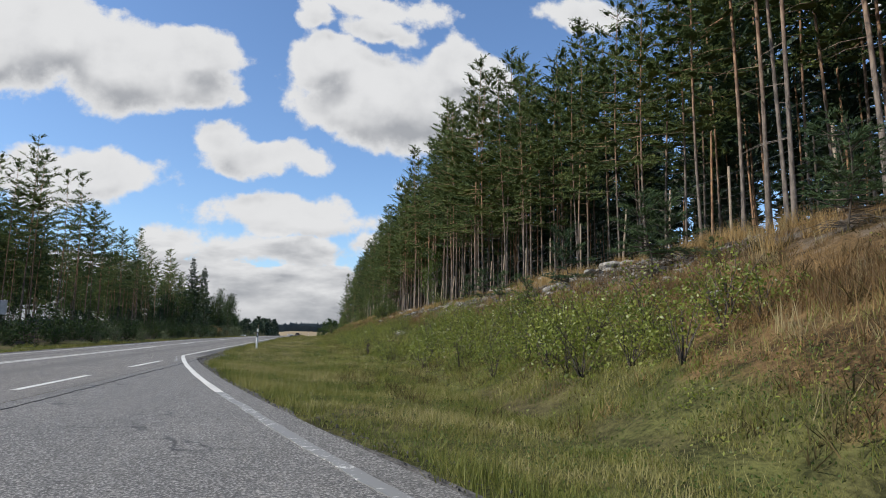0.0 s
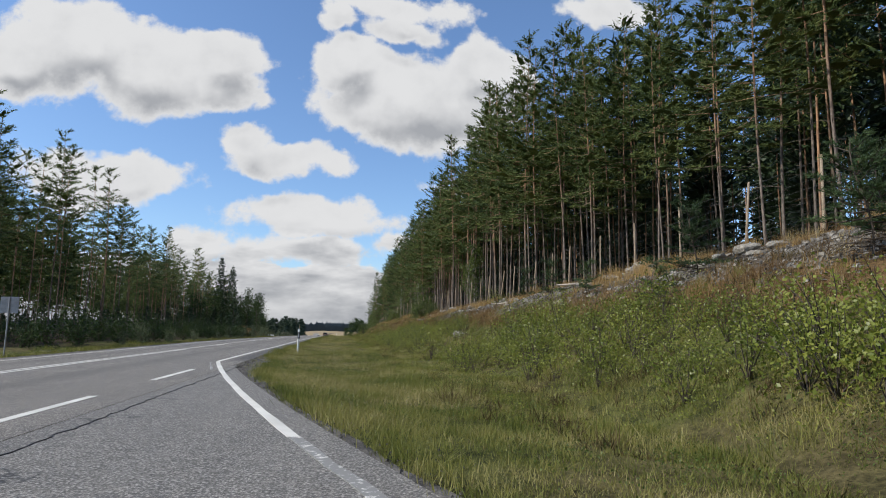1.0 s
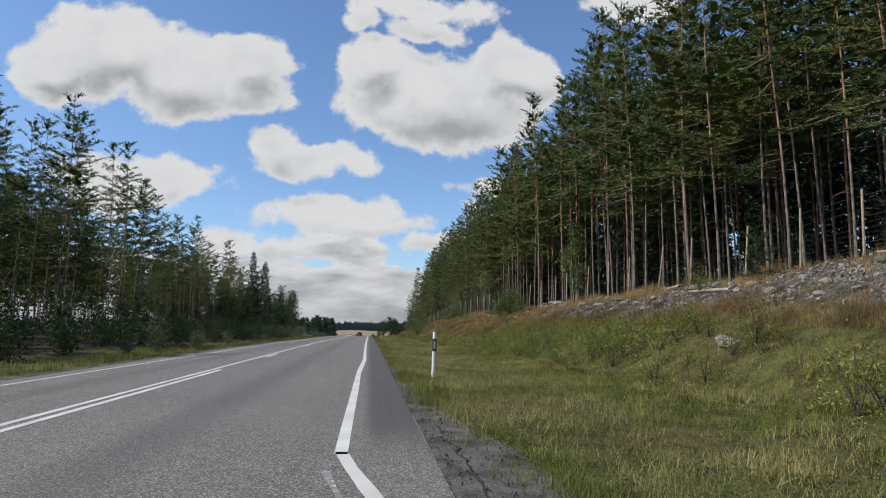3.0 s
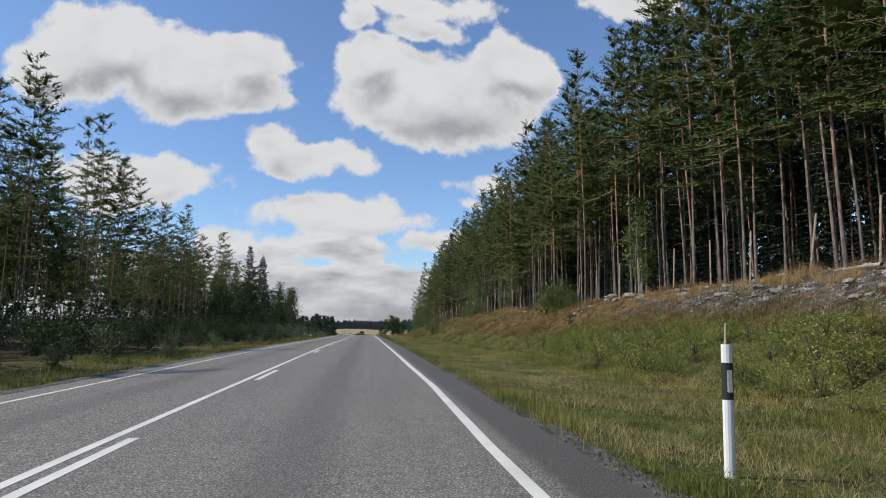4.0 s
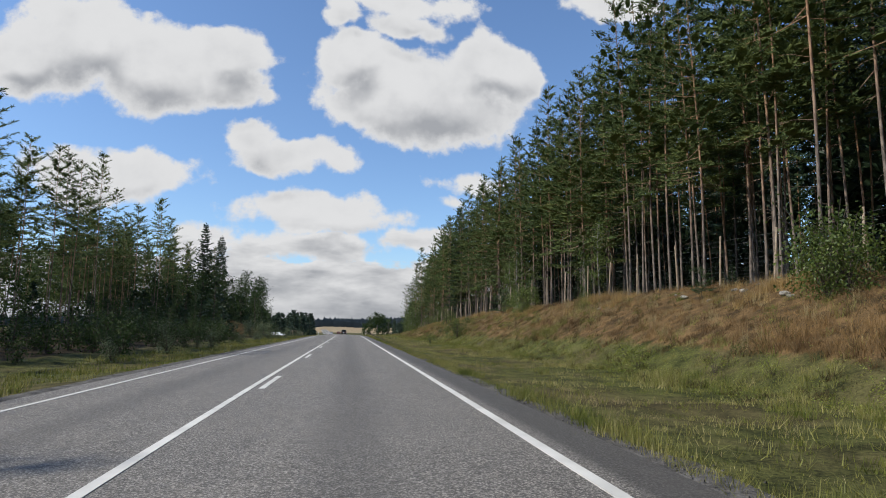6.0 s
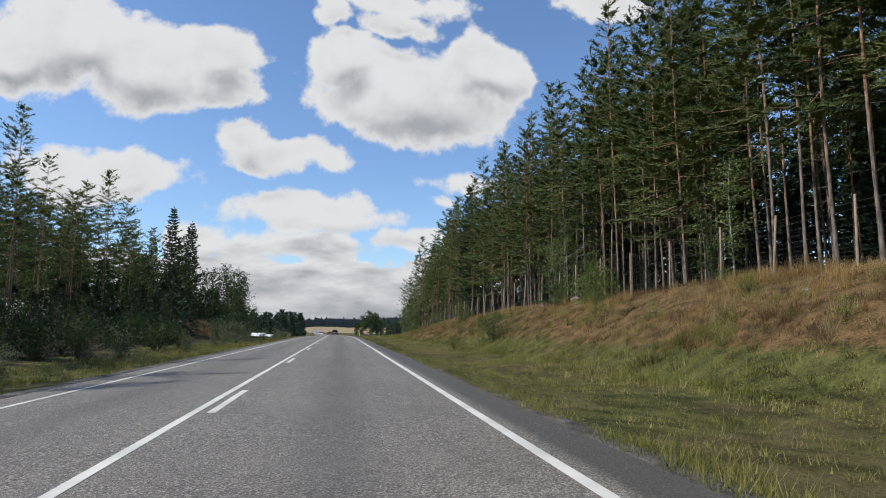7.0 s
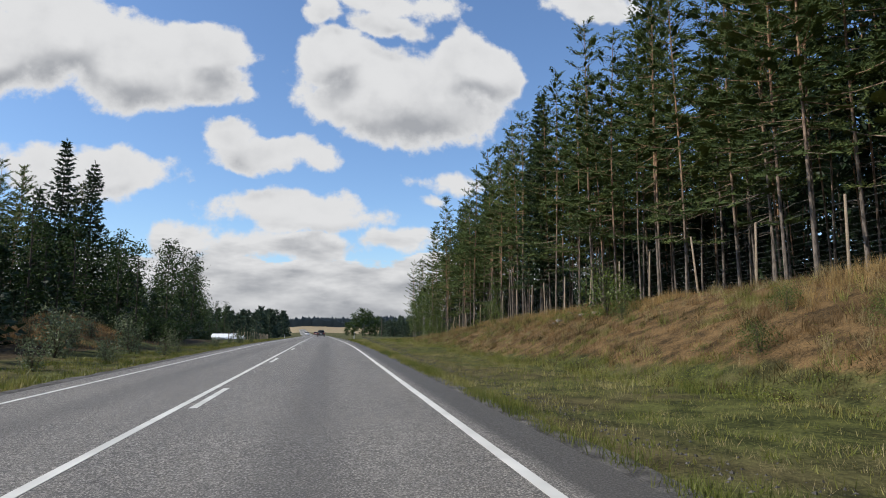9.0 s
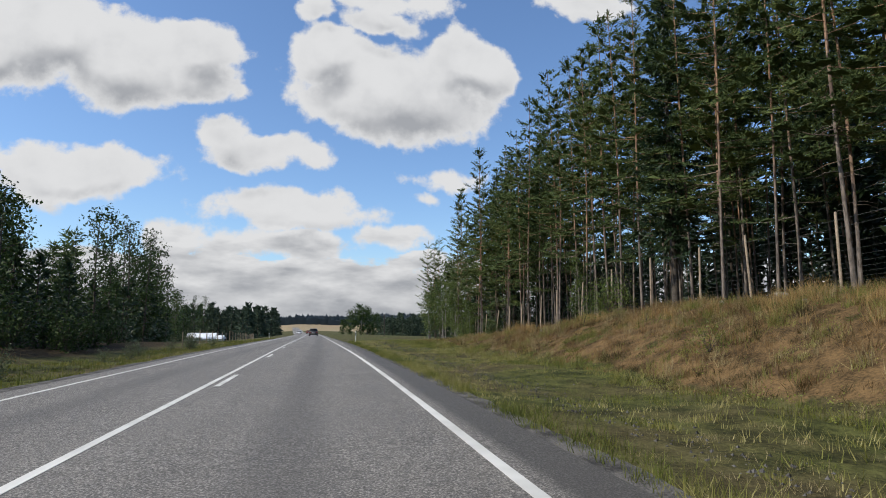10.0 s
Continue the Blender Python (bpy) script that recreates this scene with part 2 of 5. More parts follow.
def worn_paint(name, wear, base):
    m, t, b = material(name, 0.6)
    p = obj_coords(t)
    f = noise_node(t, p, 14.0, 6, 0.7)
    g = noise_node(t, p, 1.2, 3)
    f = math_node(t, "ADD", math_node(t, "MULTIPLY", f, 0.7), math_node(t, "MULTIPLY", g, 0.3))
    white = mix_color(t, smooth(t, g, 0.3, 0.7), (0.50, 0.49, 0.455), (0.64, 0.63, 0.59))
    link(t, mix_color(t, smooth(t, f, wear, wear + 0.07), base, white), b.inputs["Base Color"])
    bump(t, b, f, 0.3, 0.004)
    return m


def ground_material():
    """Verge grass, dry bank, stony soil, forest floor, field and meadow, by the cover painted on the ground."""
    m, t, b = material("ground_cover", 0.95)
    b.inputs["Specular IOR Level"].default_value = 0.1
    p = obj_coords(t)
    a = t.nodes.new("ShaderNodeVertexColor")
    a.layer_name = "cover"
    s = t.nodes.new("ShaderNodeSeparateColor")
    link(t, a.outputs["Color"], s.inputs[0])
    big, mid, fine = noise_node(t, p, 0.25, 4), noise_node(t, p, 1.7, 4), noise_node(t, p, 16.0, 4, 0.65)
    f = smooth(t, math_node(t, "ADD", math_node(t, "MULTIPLY", mid, 0.5), math_node(t, "MULTIPLY", fine, 0.5)), 0.35, 0.65)
    green = mix_color(t, f, (0.018, 0.023, 0.008), (0.115, 0.120, 0.037))
    green = mix_color(t, smooth(t, big, 0.4, 0.65), green, mix_color(t, f, (0.04, 0.034, 0.016), (0.13, 0.108, 0.05)))
    dry = mix_color(t, f, (0.030, 0.021, 0.011), (0.19, 0.12, 0.055))
    stony = mix_color(t, f, (0.026, 0.022, 0.017), (0.14, 0.12, 0.10))
    floor = mix_color(t, f, (0.02, 0.016, 0.010), (0.075, 0.055, 0.03))

    def edge(sock):
        return smooth(t, math_node(t, "ADD", sock, math_node(t, "MULTIPLY", math_node(t, "SUBTRACT", mid, 0.5), 0.9)), 0.35, 0.65)

    col = mix_color(t, edge(s.outputs[0]), green, dry)
    col = mix_color(t, edge(s.outputs[1]), col, stony)
    col = mix_color(t, edge(s.outputs[2]), col, floor)
    wheat = mix_color(t, f, (0.23, 0.175, 0.10), (0.33, 0.26, 0.16))
    alpha = a.outputs["Alpha"]
    col = mix_color(t, smooth(t, alpha, 0.6, 0.4), col, wheat)
    link(t, col, b.inputs["Base Color"])
    bump(t, b, fine, 0.9, 0.05)
    return m


ASPHALT = asphalt("road_asphalt", (0.096, 0.088, 0.078), (0.148, 0.136, 0.119), 0.0)
OLD_ASPHALT = asphalt("old_asphalt", (0.092, 0.087, 0.080), (0.140, 0.132, 0.120), 0.9, tracks=False)
TAR = speckled("tar_seam_black", (0.012, 0.012, 0.012), (0.035, 0.034, 0.033), 3, 30, 0.6)
PAINT = worn_paint("road_paint", 0.30, (0.17, 0.17, 0.165))
OLD_PAINT = worn_paint("worn_road_paint", 0.53, (0.19, 0.188, 0.18))
GRAVEL = speckled("shoulder_gravel", (0.022, 0.020, 0.018), (0.14, 0.13, 0.118), 3.0, 34, 0.95, 1.0, 0.03)
GROUND = ground_material()
STONE = speckled("granite", (0.10, 0.092, 0.078), (0.36, 0.335, 0.29), 3.5, 22, 0.9, 0.7, 0.02)
POST_WOOD = speckled("fence_post_wood", (0.21, 0.16, 0.11), (0.42, 0.335, 0.24), 2, 30, 0.85)
WIRE = speckled("galvanised_wire", (0.07, 0.07, 0.068), (0.15, 0.15, 0.145), 2, 30, 0.6, 0.1, 0.001, 0.4)
PLASTIC = speckled("white_plastic", (0.68, 0.68, 0.66), (0.80, 0.80, 0.78), 3, 40, 0.45, 0.1, 0.001)
BLACK = speckled("black_plastic", (0.012, 0.012, 0.013), (0.03, 0.03, 0.03), 3, 40, 0.5, 0.1, 0.001)
STEEL = speckled("dull_steel", (0.28, 0.285, 0.29), (0.40, 0.405, 0.41), 2, 30, 0.5, 0.15, 0.002, 0.7)
REFLECTOR = speckled("reflector_grey", (0.35, 0.36, 0.38), (0.5, 0.51, 0.53), 5, 80, 0.25, 0.2, 0.001)
RUBBLE = speckled("broken_stone", (0.055, 0.050, 0.043), (0.34, 0.315, 0.28), 2.6, 9, 0.95, 0.8, 0.02)
WHITE_WALL = speckled("white_sheeting", (0.66, 0.68, 0.70), (0.80, 0.81, 0.82), 0.8, 9, 0.6, 0.1, 0.002)
NEEDLES = leafy("pine_needles", [(0.042, 0.068, 0.028), (0.098, 0.136, 0.047), (0.190, 0.222, 0.070)], 0.6, 0.30, 0.26, 0.12, 0.30, 0.15, 1.1)
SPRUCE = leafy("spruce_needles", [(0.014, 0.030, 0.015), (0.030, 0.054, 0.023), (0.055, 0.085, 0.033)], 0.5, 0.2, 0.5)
YOUNG = leafy("young_needles", [(0.024, 0.050, 0.020), (0.052, 0.092, 0.032), (0.095, 0.145, 0.050)], 0.5, 0.25, 0.8, grain=1.0)
BIRCH_LEAF = leafy("birch_leaves", [(0.030, 0.056, 0.014), (0.085, 0.125, 0.028), (0.18, 0.215, 0.050)], 0.45, 0.38, 0.7, 0.35)
WILLOW_LEAF = leafy("willow_leaves", [(0.075, 0.105, 0.018), (0.170, 0.205, 0.034), (0.29, 0.305, 0.060)], 0.42, 0.40, 0.9, 0.4, 0.25, 0.22)
GREEN_BLADE = leafy("green_grass", [(0.050, 0.072, 0.015), (0.135, 0.158, 0.033), (0.250, 0.238, 0.072), (0.46, 0.395, 0.19)], 0.5, 0.35, 0.45, 0.2, 0.38)
DRY_BLADE = leafy("dry_grass", [(0.060, 0.039, 0.017), (0.18, 0.110, 0.046), (0.47, 0.305, 0.13)], 0.6, 0.35, 0.40, 0.35, 0.42)
GOLD_BLADE = leafy("golden_grass", [(0.17, 0.105, 0.038), (0.34, 0.225, 0.085), (0.52, 0.37, 0.16)], 0.6, 0.35, 0.5)
STRAW = leafy("straw_stalks", [(0.20, 0.16, 0.075), (0.34, 0.275, 0.135), (0.48, 0.39, 0.21)], 0.6, 0.3, 0.5)
WEED_LEAF = leafy("weed_leaves", [(0.040, 0.068, 0.014), (0.088, 0.130, 0.027), (0.18, 0.21, 0.050)], 0.5, 0.36, 1.2, 0.3)
PALE_LEAF = leafy("pale_willow_leaves", [(0.055, 0.078, 0.038), (0.11, 0.14, 0.072), (0.19, 0.22, 0.12)], 0.5, 0.35, 0.9, 0.3)
# darker leaf colour holds the shaded side of the far thicket; valley trees share it
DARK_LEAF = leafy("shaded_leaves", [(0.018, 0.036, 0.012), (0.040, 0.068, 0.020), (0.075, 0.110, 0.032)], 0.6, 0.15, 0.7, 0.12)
HERB = leafy("withered_herbs", [(0.022, 0.022, 0.010), (0.060, 0.050, 0.022), (0.15, 0.115, 0.05)], 0.7, 0.2, 0.9, 0.1)
# spruce needles paled for distance: the haze is put into the colour
HAZE_SPRUCE = leafy("far_spruce_needles", [(0.030, 0.046, 0.032), (0.052, 0.075, 0.050), (0.085, 0.112, 0.070)], 0.7, 0.2, 0.3, 0.1)
LOG_WOOD = speckled("grey_log_wood", (0.16, 0.135, 0.11), (0.40, 0.35, 0.29), 2, 26, 0.9)
TWIG = speckled("twig_bark", (0.035, 0.028, 0.022), (0.10, 0.08, 0.06), 4, 40, 0.9)


def pine_bark():
    """Grey plates at the foot, thin orange bark higher up, as Scots pines have it."""
    m, t, b = material("pine_bark", 0.85)
    p = obj_coords(t)
    sep = t.nodes.new("ShaderNodeSeparateXYZ")
    link(t, p, sep.inputs[0])
    plates = noise_node(t, vec_node(t, "MULTIPLY", p, (9.0, 9.0, 2.2)), 1.0, 5, 0.6)
    info = t.nodes.new("ShaderNodeObjectInfo")
    f = smooth(t, plates, 0.35, 0.65)
    grey = mix_color(t, f, (0.060, 0.049, 0.041), (0.215, 0.175, 0.142))
    orange = mix_color(t, f, (0.16, 0.085, 0.048), (0.40, 0.235, 0.130))
    height = math_node(t, "ADD", sep.outputs[2], math_node(t, "MULTIPLY", info.outputs["Random"], 3.5))
    link(t, mix_color(t, smooth(t, height, 5.0, 12.5), grey, orange), b.inputs["Base Color"])
    bump(t, b, plates, 0.8, 0.02)
    return m


PINE_BARK = pine_bark()
BIRCH_BARK = speckled("birch_bark", (0.09, 0.082, 0.072), (0.34, 0.32, 0.29), 3, 18, 0.75)


# ---- mesh helpers ----
def np_mesh(name, verts, faces, mat=None, smooth_faces=False):
    """A mesh from arrays: verts (n, 3) and faces (m, k), all with k corners."""
    verts, faces = np.asarray(verts, np.float32), np.asarray(faces, np.int32)
    me = bpy.data.meshes.new(name)
    k = faces.shape[1]
    me.vertices.add(len(verts))
    me.vertices.foreach_set("co", verts.ravel())
    me.loops.add(faces.size)
    me.loops.foreach_set("vertex_index", faces.ravel())
    me.polygons.add(len(faces))
    me.polygons.foreach_set("loop_start", np.arange(0, faces.size, k, dtype=np.int32))
    me.polygons.foreach_set("use_smooth", np.full(len(faces), smooth_faces))
    me.update(calc_edges=True)
    if mat:
        me.materials.append(mat)
    return me


def part(name, me, parent=None, label=""):
    ob = new(name, me)
    if parent is not None:
        ob.parent = parent
    return tagged(ob, label)


def bm_mesh(name, bm, mat, smooth_faces=False):
    me = bpy.data.meshes.new(name)
    bm.to_mesh(me)
    bm.free()
    me.materials.append(mat)
    if smooth_faces:
        me.polygons.foreach_set("use_smooth", np.full(len(me.polygons), True))
    return me


def box(bm, x0, x1, y0, y1, z0, z1, bevel=0.0):
    r = bmesh.ops.create_cube(bm, size=1.0, matrix=Matrix.Translation(((x0 + x1) / 2, (y0 + y1) / 2, (z0 + z1) / 2)) @ Matrix.Diagonal((x1 - x0, y1 - y0, z1 - z0, 1)))
    if bevel:
        edges = list({e for v in r["verts"] for e in v.link_edges})
        bmesh.ops.bevel(bm, geom=edges, offset=bevel, segments=2, affect="EDGES")


class Pile:
    """Gathers vertices and triangles for one mesh."""

    def __init__(self):
        self.v, self.f, self.n = [], [], 0

    def add(self, v, f):
        self.v.append(np.asarray(v, float))
        self.f.append(np.asarray(f, int) + self.n)
        self.n += len(v)

    def tube(self, points, radii, sides=6):
        points, radii = np.asarray(points, float), np.asarray(radii, float)
        ahead = np.gradient(points, axis=0)
        ahead /= np.linalg.norm(ahead, axis=1, keepdims=True) + 1e-9
        ref = np.where(np.abs(ahead[:, 2:3]) > 0.9, (1.0, 0, 0), (0, 0, 1.0))
        a = np.cross(ahead, ref)
        a /= np.linalg.norm(a, axis=1, keepdims=True) + 1e-9
        b = np.cross(ahead, a)
        w = np.arange(sides) * 2 * np.pi / sides
        ring = points[:, None] + radii[:, None, None] * (np.cos(w)[None, :, None] * a[:, None] + np.sin(w)[None, :, None] * b[:, None])
        n = len(points)
        i = np.arange(n - 1)[:, None] * sides + np.arange(sides)
        j = np.arange(n - 1)[:, None] * sides + (np.arange(sides) + 1) % sides
        f = np.concatenate([np.stack([i, j, j + sides], -1).reshape(-1, 3), np.stack([i, j + sides, i + sides], -1).reshape(-1, 3)])
        self.add(ring.reshape(-1, 3), f)

    def sprays(self, rng, centres, dirs, length, width, spread):
        """One slim triangle for each centre, along dirs with some scatter."""
        n = len(centres)
        d = dirs + rng.normal(0, spread, (n, 3))
        d /= np.linalg.norm(d, axis=1, keepdims=True) + 1e-9
        s = np.cross(d, rng.normal(0, 1, (n, 3)))
        s /= np.linalg.norm(s, axis=1, keepdims=True) + 1e-9
        ln = (length * rng.uniform(0.6, 1.3, n))[:, None]
        wd = (width * rng.uniform(0.7, 1.3, n))[:, None]
        v = np.stack([centres - s * wd, centres + s * wd, centres + d * ln], 1).reshape(-1, 3)
        self.add(v, np.arange(3 * n).reshape(-1, 3))

    def boughs(self, rng, centres, out, side, tilt, size):
        """A dense flat bough at each centre: an uneven lens, longer along the limb, sagging at its rim."""
        n, k = len(centres), 8
        w = np.arange(k) * 2 * np.pi / k
        r = rng.uniform(0.65, 1.2, (n, k))
        lx, ly = 1.15 * r * np.cos(w), 0.85 * r * np.sin(w)
        lx, ly = np.concatenate([lx, rng.normal(0, 0.15, (n, 2))], 1), np.concatenate([ly, rng.normal(0, 0.15, (n, 2))], 1)
        lz = np.concatenate([-0.18 * r + rng.normal(0, 0.08, (n, k)), np.full((n, 1), 0.30), np.full((n, 1), -0.16)], 1) + lx * np.asarray(tilt)[:, None]
        v = centres[:, None] + np.asarray(size)[:, None, None] * (lx[..., None] * out + ly[..., None] * side + lz[..., None] * np.array([0, 0, 1.0]))
        i = np.arange(n)[:, None, None] * (k + 2)
        j = np.arange(k)
        up = np.stack([j, (j + 1) % k, np.full(k, k)], -1)
        down = np.stack([(j + 1) % k, j, np.full(k, k + 1)], -1)
        self.add(v.reshape(-1, 3), (i + np.concatenate([up, down])[None]).reshape(-1, 3))

    def leaves(self, rng, centres, size):
        """A small diamond leaf, two triangles, at each centre."""
        n = len(centres)
        d = rng.normal(0, 1, (n, 3))
        d[:, 2] -= 0.3
        d /= np.linalg.norm(d, axis=1, keepdims=True)
        s = np.cross(d, rng.normal(0, 1, (n, 3)))
        s /= np.linalg.norm(s, axis=1, keepdims=True) + 1e-9
        ln = (size * rng.uniform(0.7, 1.3, n))[:, None]
        v = np.stack([centres, centres + d * ln * 0.5 - s * ln * 0.27, centres + d * ln, centres + d * ln * 0.5 + s * ln * 0.27], 1).reshape(-1, 3)
        i = np.arange(n)[:, None] * 4
        self.add(v, np.concatenate([i + (0, 1, 2), i + (0, 2, 3)]))

    def arrays(self):
        return np.concatenate(self.v), np.concatenate(self.f)

    def mesh(self, name, mat, smooth_faces=False):
        v, f = self.arrays()
        return np_mesh(name, v, f, mat, smooth_faces)


# ---- the lie of the land ----
def table(v, xs, ys):
    return np.interp(v, xs, ys)


def road_shift(y):
    """How far the road has bent to the west."""
    y = np.asarray(y, float)
    near, far = np.clip(y - 90, 0, None), np.clip(y - 250, 0, 700)
    return -np.where(near < 24, near ** 2 * 0.0003, 0.173 + 0.0144 * (near - 24)) - np.where(far < 60, far ** 2 / 3400, 1.06 + 0.035 * (far - 60))


FALL_Y = np.arange(-100, 1501, 5.0)
FALL_Z = np.cumsum(5.0 * np.interp(FALL_Y, [8, 30, 90, 125, 460, 580, 850, 900, 1100, 1200], [0, -0.0058, -0.0058, -0.015, -0.015, 0, 0, 0.028, 0.028, 0]))


def road_fall(y):
    """The road's height: level, then down into the valley and up again towards the woods."""
    return np.interp(np.asarray(y, float), FALL_Y + 2.5, FALL_Z)


def fence_line(y):
    return table(y, [-80, -22, 25, 63, 105, 140], [17.5, 16.5, 15.0, 12.8, 12.6, 12.4])


def bay_line(y):
    """The white line on the bay's outer side."""
    s = np.clip(-19.4 - np.asarray(y, float), 0, None)
    return 0.2 * s + 0.0033 * s ** 2


def paved_edge(y):
    return np.maximum(0.80, bay_line(y) + 0.4)


def rough_noise(x, y, size, seed):
    """Smooth value noise on a lattice."""
    rng = np.random.default_rng(seed)
    g = rng.uniform(-1, 1, (128, 128))
    u, v = np.asarray(x) / size, np.asarray(y) / size
    i, j = np.floor(u).astype(int), np.floor(v).astype(int)
    a, b = u - i, v - j
    a, b = a * a * (3 - 2 * a), b * b * (3 - 2 * b)
    i, j, i1, j1 = i % 128, j % 128, (i + 1) % 128, (j + 1) % 128
    return (g[i, j] * (1 - a) + g[i1, j] * a) * (1 - b) + (g[i, j1] * (1 - a) + g[i1, j1] * a) * b


def land(x, y):
    x, y = np.asarray(x, float), np.asarray(y, float)
    x = x - road_shift(y)
    base = road_fall(y)
    foot = np.maximum(table(y, [-60, -25, 20, 55, 100, 140], [7.8, 7.8, 7.2, 6.4, 6.0, 6.0]), paved_edge(y) + 2.4)
    top = table(y, [-60, -22, 0, 25, 63, 85, 105, 120, 134, 200], [4.2, 3.7, 3.4, 3.18, 2.93, 2.54, 2.0, 1.15, 0.2, 0.0])
    crest = np.maximum(fence_line(y), foot + 5)
    t = np.clip((x - foot) / (crest - foot), 0, 1)
    right = top * (1 - (1 - t) ** 1.35)
    back = np.clip(x - crest, 0, 60)
    wood = np.clip((170 - y) / 30, 0, 1)
    right = right + wood * np.clip(back * 0.035 + np.clip(back - 22, 0, None) * 0.09, 0, 6)
    right = right - (1 - np.clip((170 - y) / 40, 0, 1)) * np.clip(x - 8, 0, 60) * 0.03
    edge = paved_edge(y)
    dip = -0.14 * np.clip((x - edge) / 2.2, 0, 1) * (1 - t)
    left_x = np.clip(-7.3 - x, 0, None)
    field = np.clip((y - 150) / 60, 0, 1)
    mound = (1.6 + 0.7 * rough_noise(x, y, 2.1, 77)) * np.exp(-((x + 18.6) / 3.2) ** 2 - ((y - 107) / 7.5) ** 2)
    left = mound - 0.10 - 0.22 * np.clip(left_x / 2.5, 0, 1) + 0.6 * np.clip((left_x - 5) / 12, 0, 1) * (1 - field) - field * np.clip((left_x - 3) * 0.09, 0, 2.2)
    z = np.where(x > edge, right + dip, np.where(x < -7.3, left, -0.12))
    off = np.clip((np.where(x > 0, x - edge, -7.3 - x)) / 3, 0, 1)
    z = z + off * (0.06 * rough_noise(x, y, 1.1, 3) + 0.14 * rough_noise(x, y, 4.3, 4)) * np.clip((400 - np.abs(y)) / 100, 0, 1)
    z = np.where((x > edge) & (x < edge + 0.5), np.minimum(z, -0.02), z)
    return z + base


def cover(x, y):
    """Shares of dry grass, stones, forest floor, and whether it is meadow (1) or field (0)."""
    x = x - road_shift(y)
    crest = fence_line(y)
    near_crest = np.clip(1 - np.abs(x - crest + 2.6) / 3.6, 0, 1)
    dry = np.clip((x - table(y, [-46, -37, -34, -22, -10, 12, 22, 60, 95, 120, 140], [7.9, 8.2, 10.0, 10.8, 11.0, 9.4, 7.9, 6.9, 5.4, 6.2, 7.6])) / 1.5, 0, 1) * (y < 150)
    dry = np.maximum(dry, np.clip(2.2 * np.exp(-((x + 18.6) / 3.2) ** 2 - ((y - 106) / 6) ** 2) - 0.3, 0, 1))
    stones = near_crest * table(y, [-50, -30, -18, 5, 14, 26], [0.25, 0.5, 1.0, 1.0, 0.4, 0.0]) * 1.25
    floor = np.clip((x - crest - 0.4) / 1.2, 0, 1) * np.clip((172 - y) / 6, 0, 1) + np.clip((-13.5 - x) / 2, 0, 1) * np.clip((168 - y) / 10, 0, 1) * (np.hypot((x + 18.6) / 4, (y - 106) / 8) > 1)
    wheat = (y > 640) & (x > -170)
    return np.stack([dry, np.clip(stones, 0, 1), np.clip(floor, 0, 1), np.where(wheat, 0.0, 1.0)], -1)


def steps(*runs):
    out = [np.arange(a, b, s) for a, b, s in runs]
    return np.concatenate(out + [[runs[-1][1]]])


def grid_mesh(name, gx, gy, z_of, mat, shift=False):
    X, Y = np.meshgrid(gx, gy)
    if shift:
        X = X + road_shift(Y)
    v = np.stack([X, Y, z_of(X, Y)], -1).reshape(-1, 3)
    nx, ny = len(gx), len(gy)
    i = (np.arange(ny - 1)[:, None] * nx + np.arange(nx - 1)).ravel()
    return np_mesh(name, v, np.stack([i, i + 1, i + nx + 1, i + nx], -1), mat, True)


gx = steps((-3000, -300, 270), (-300, -60, 12), (-60, -20, 2.0), (-20, -7, 0.5), (-7, 0.5, 1.5), (0.5, 22, 0.55), (22, 60, 2.0), (60, 300, 15), (300, 3000, 270))
gy = steps((-1500, -120, 120), (-120, -56, 3), (-56, 140, 1.0), (140, 260, 3), (260, 1000, 10), (1000, 1200, 40), (1200, 3600, 200))
ground_me = grid_mesh("ground", gx, gy, land, GROUND)
co = np.empty(len(ground_me.vertices) * 3, np.float32)
ground_me.vertices.foreach_get("co", co)
co = co.reshape(-1, 3)
layer = ground_me.color_attributes.new("cover", "FLOAT_COLOR", "POINT")
layer.data.foreach_set("color", cover(co[:, 0], co[:, 1]).astype(np.float32).ravel())
ground = tagged(new("ground", ground_me), "roadside ground of grass, dry bank and forest floor", "ground", kind="structure")


# ---- road, bay and markings ----
def camber(x, y):
    """The height of the road's surface."""
    rel = x - road_shift(y)
    return road_fall(y) - 0.026 * np.clip(-3.76 - rel, 0, None)


ry = steps((-90, 40, 10), (40, 900, 6))
road = tagged(new("road", grid_mesh("road", np.array([-7.55, -6.9, -3.76, -1.8, 0.0, 0.78]), ry, camber, ASPHALT, True)), "grey asphalt two-lane road with white markings", "road", kind="structure")

by = steps((-90, -17, 1))
bw = np.linspace(0, 1, 6)
edge = np.maximum(paved_edge(by), 0.785)
X = 0.78 + (edge[:, None] - 0.78) * bw
v = np.stack([X, np.repeat(by[:, None], 6, 1), camber(X, np.repeat(by[:, None], 6, 1)) - 0.004], -1).reshape(-1, 3)
i = (np.arange(len(by) - 1)[:, None] * 6 + np.arange(5)).ravel()
bay = tagged(new("lay_by", np_mesh("lay_by", v, np.stack([i, i + 1, i + 7, i + 6], -1), OLD_ASPHALT, True)), "older cracked grey asphalt of the entry lane", "pavement", kind="structure")


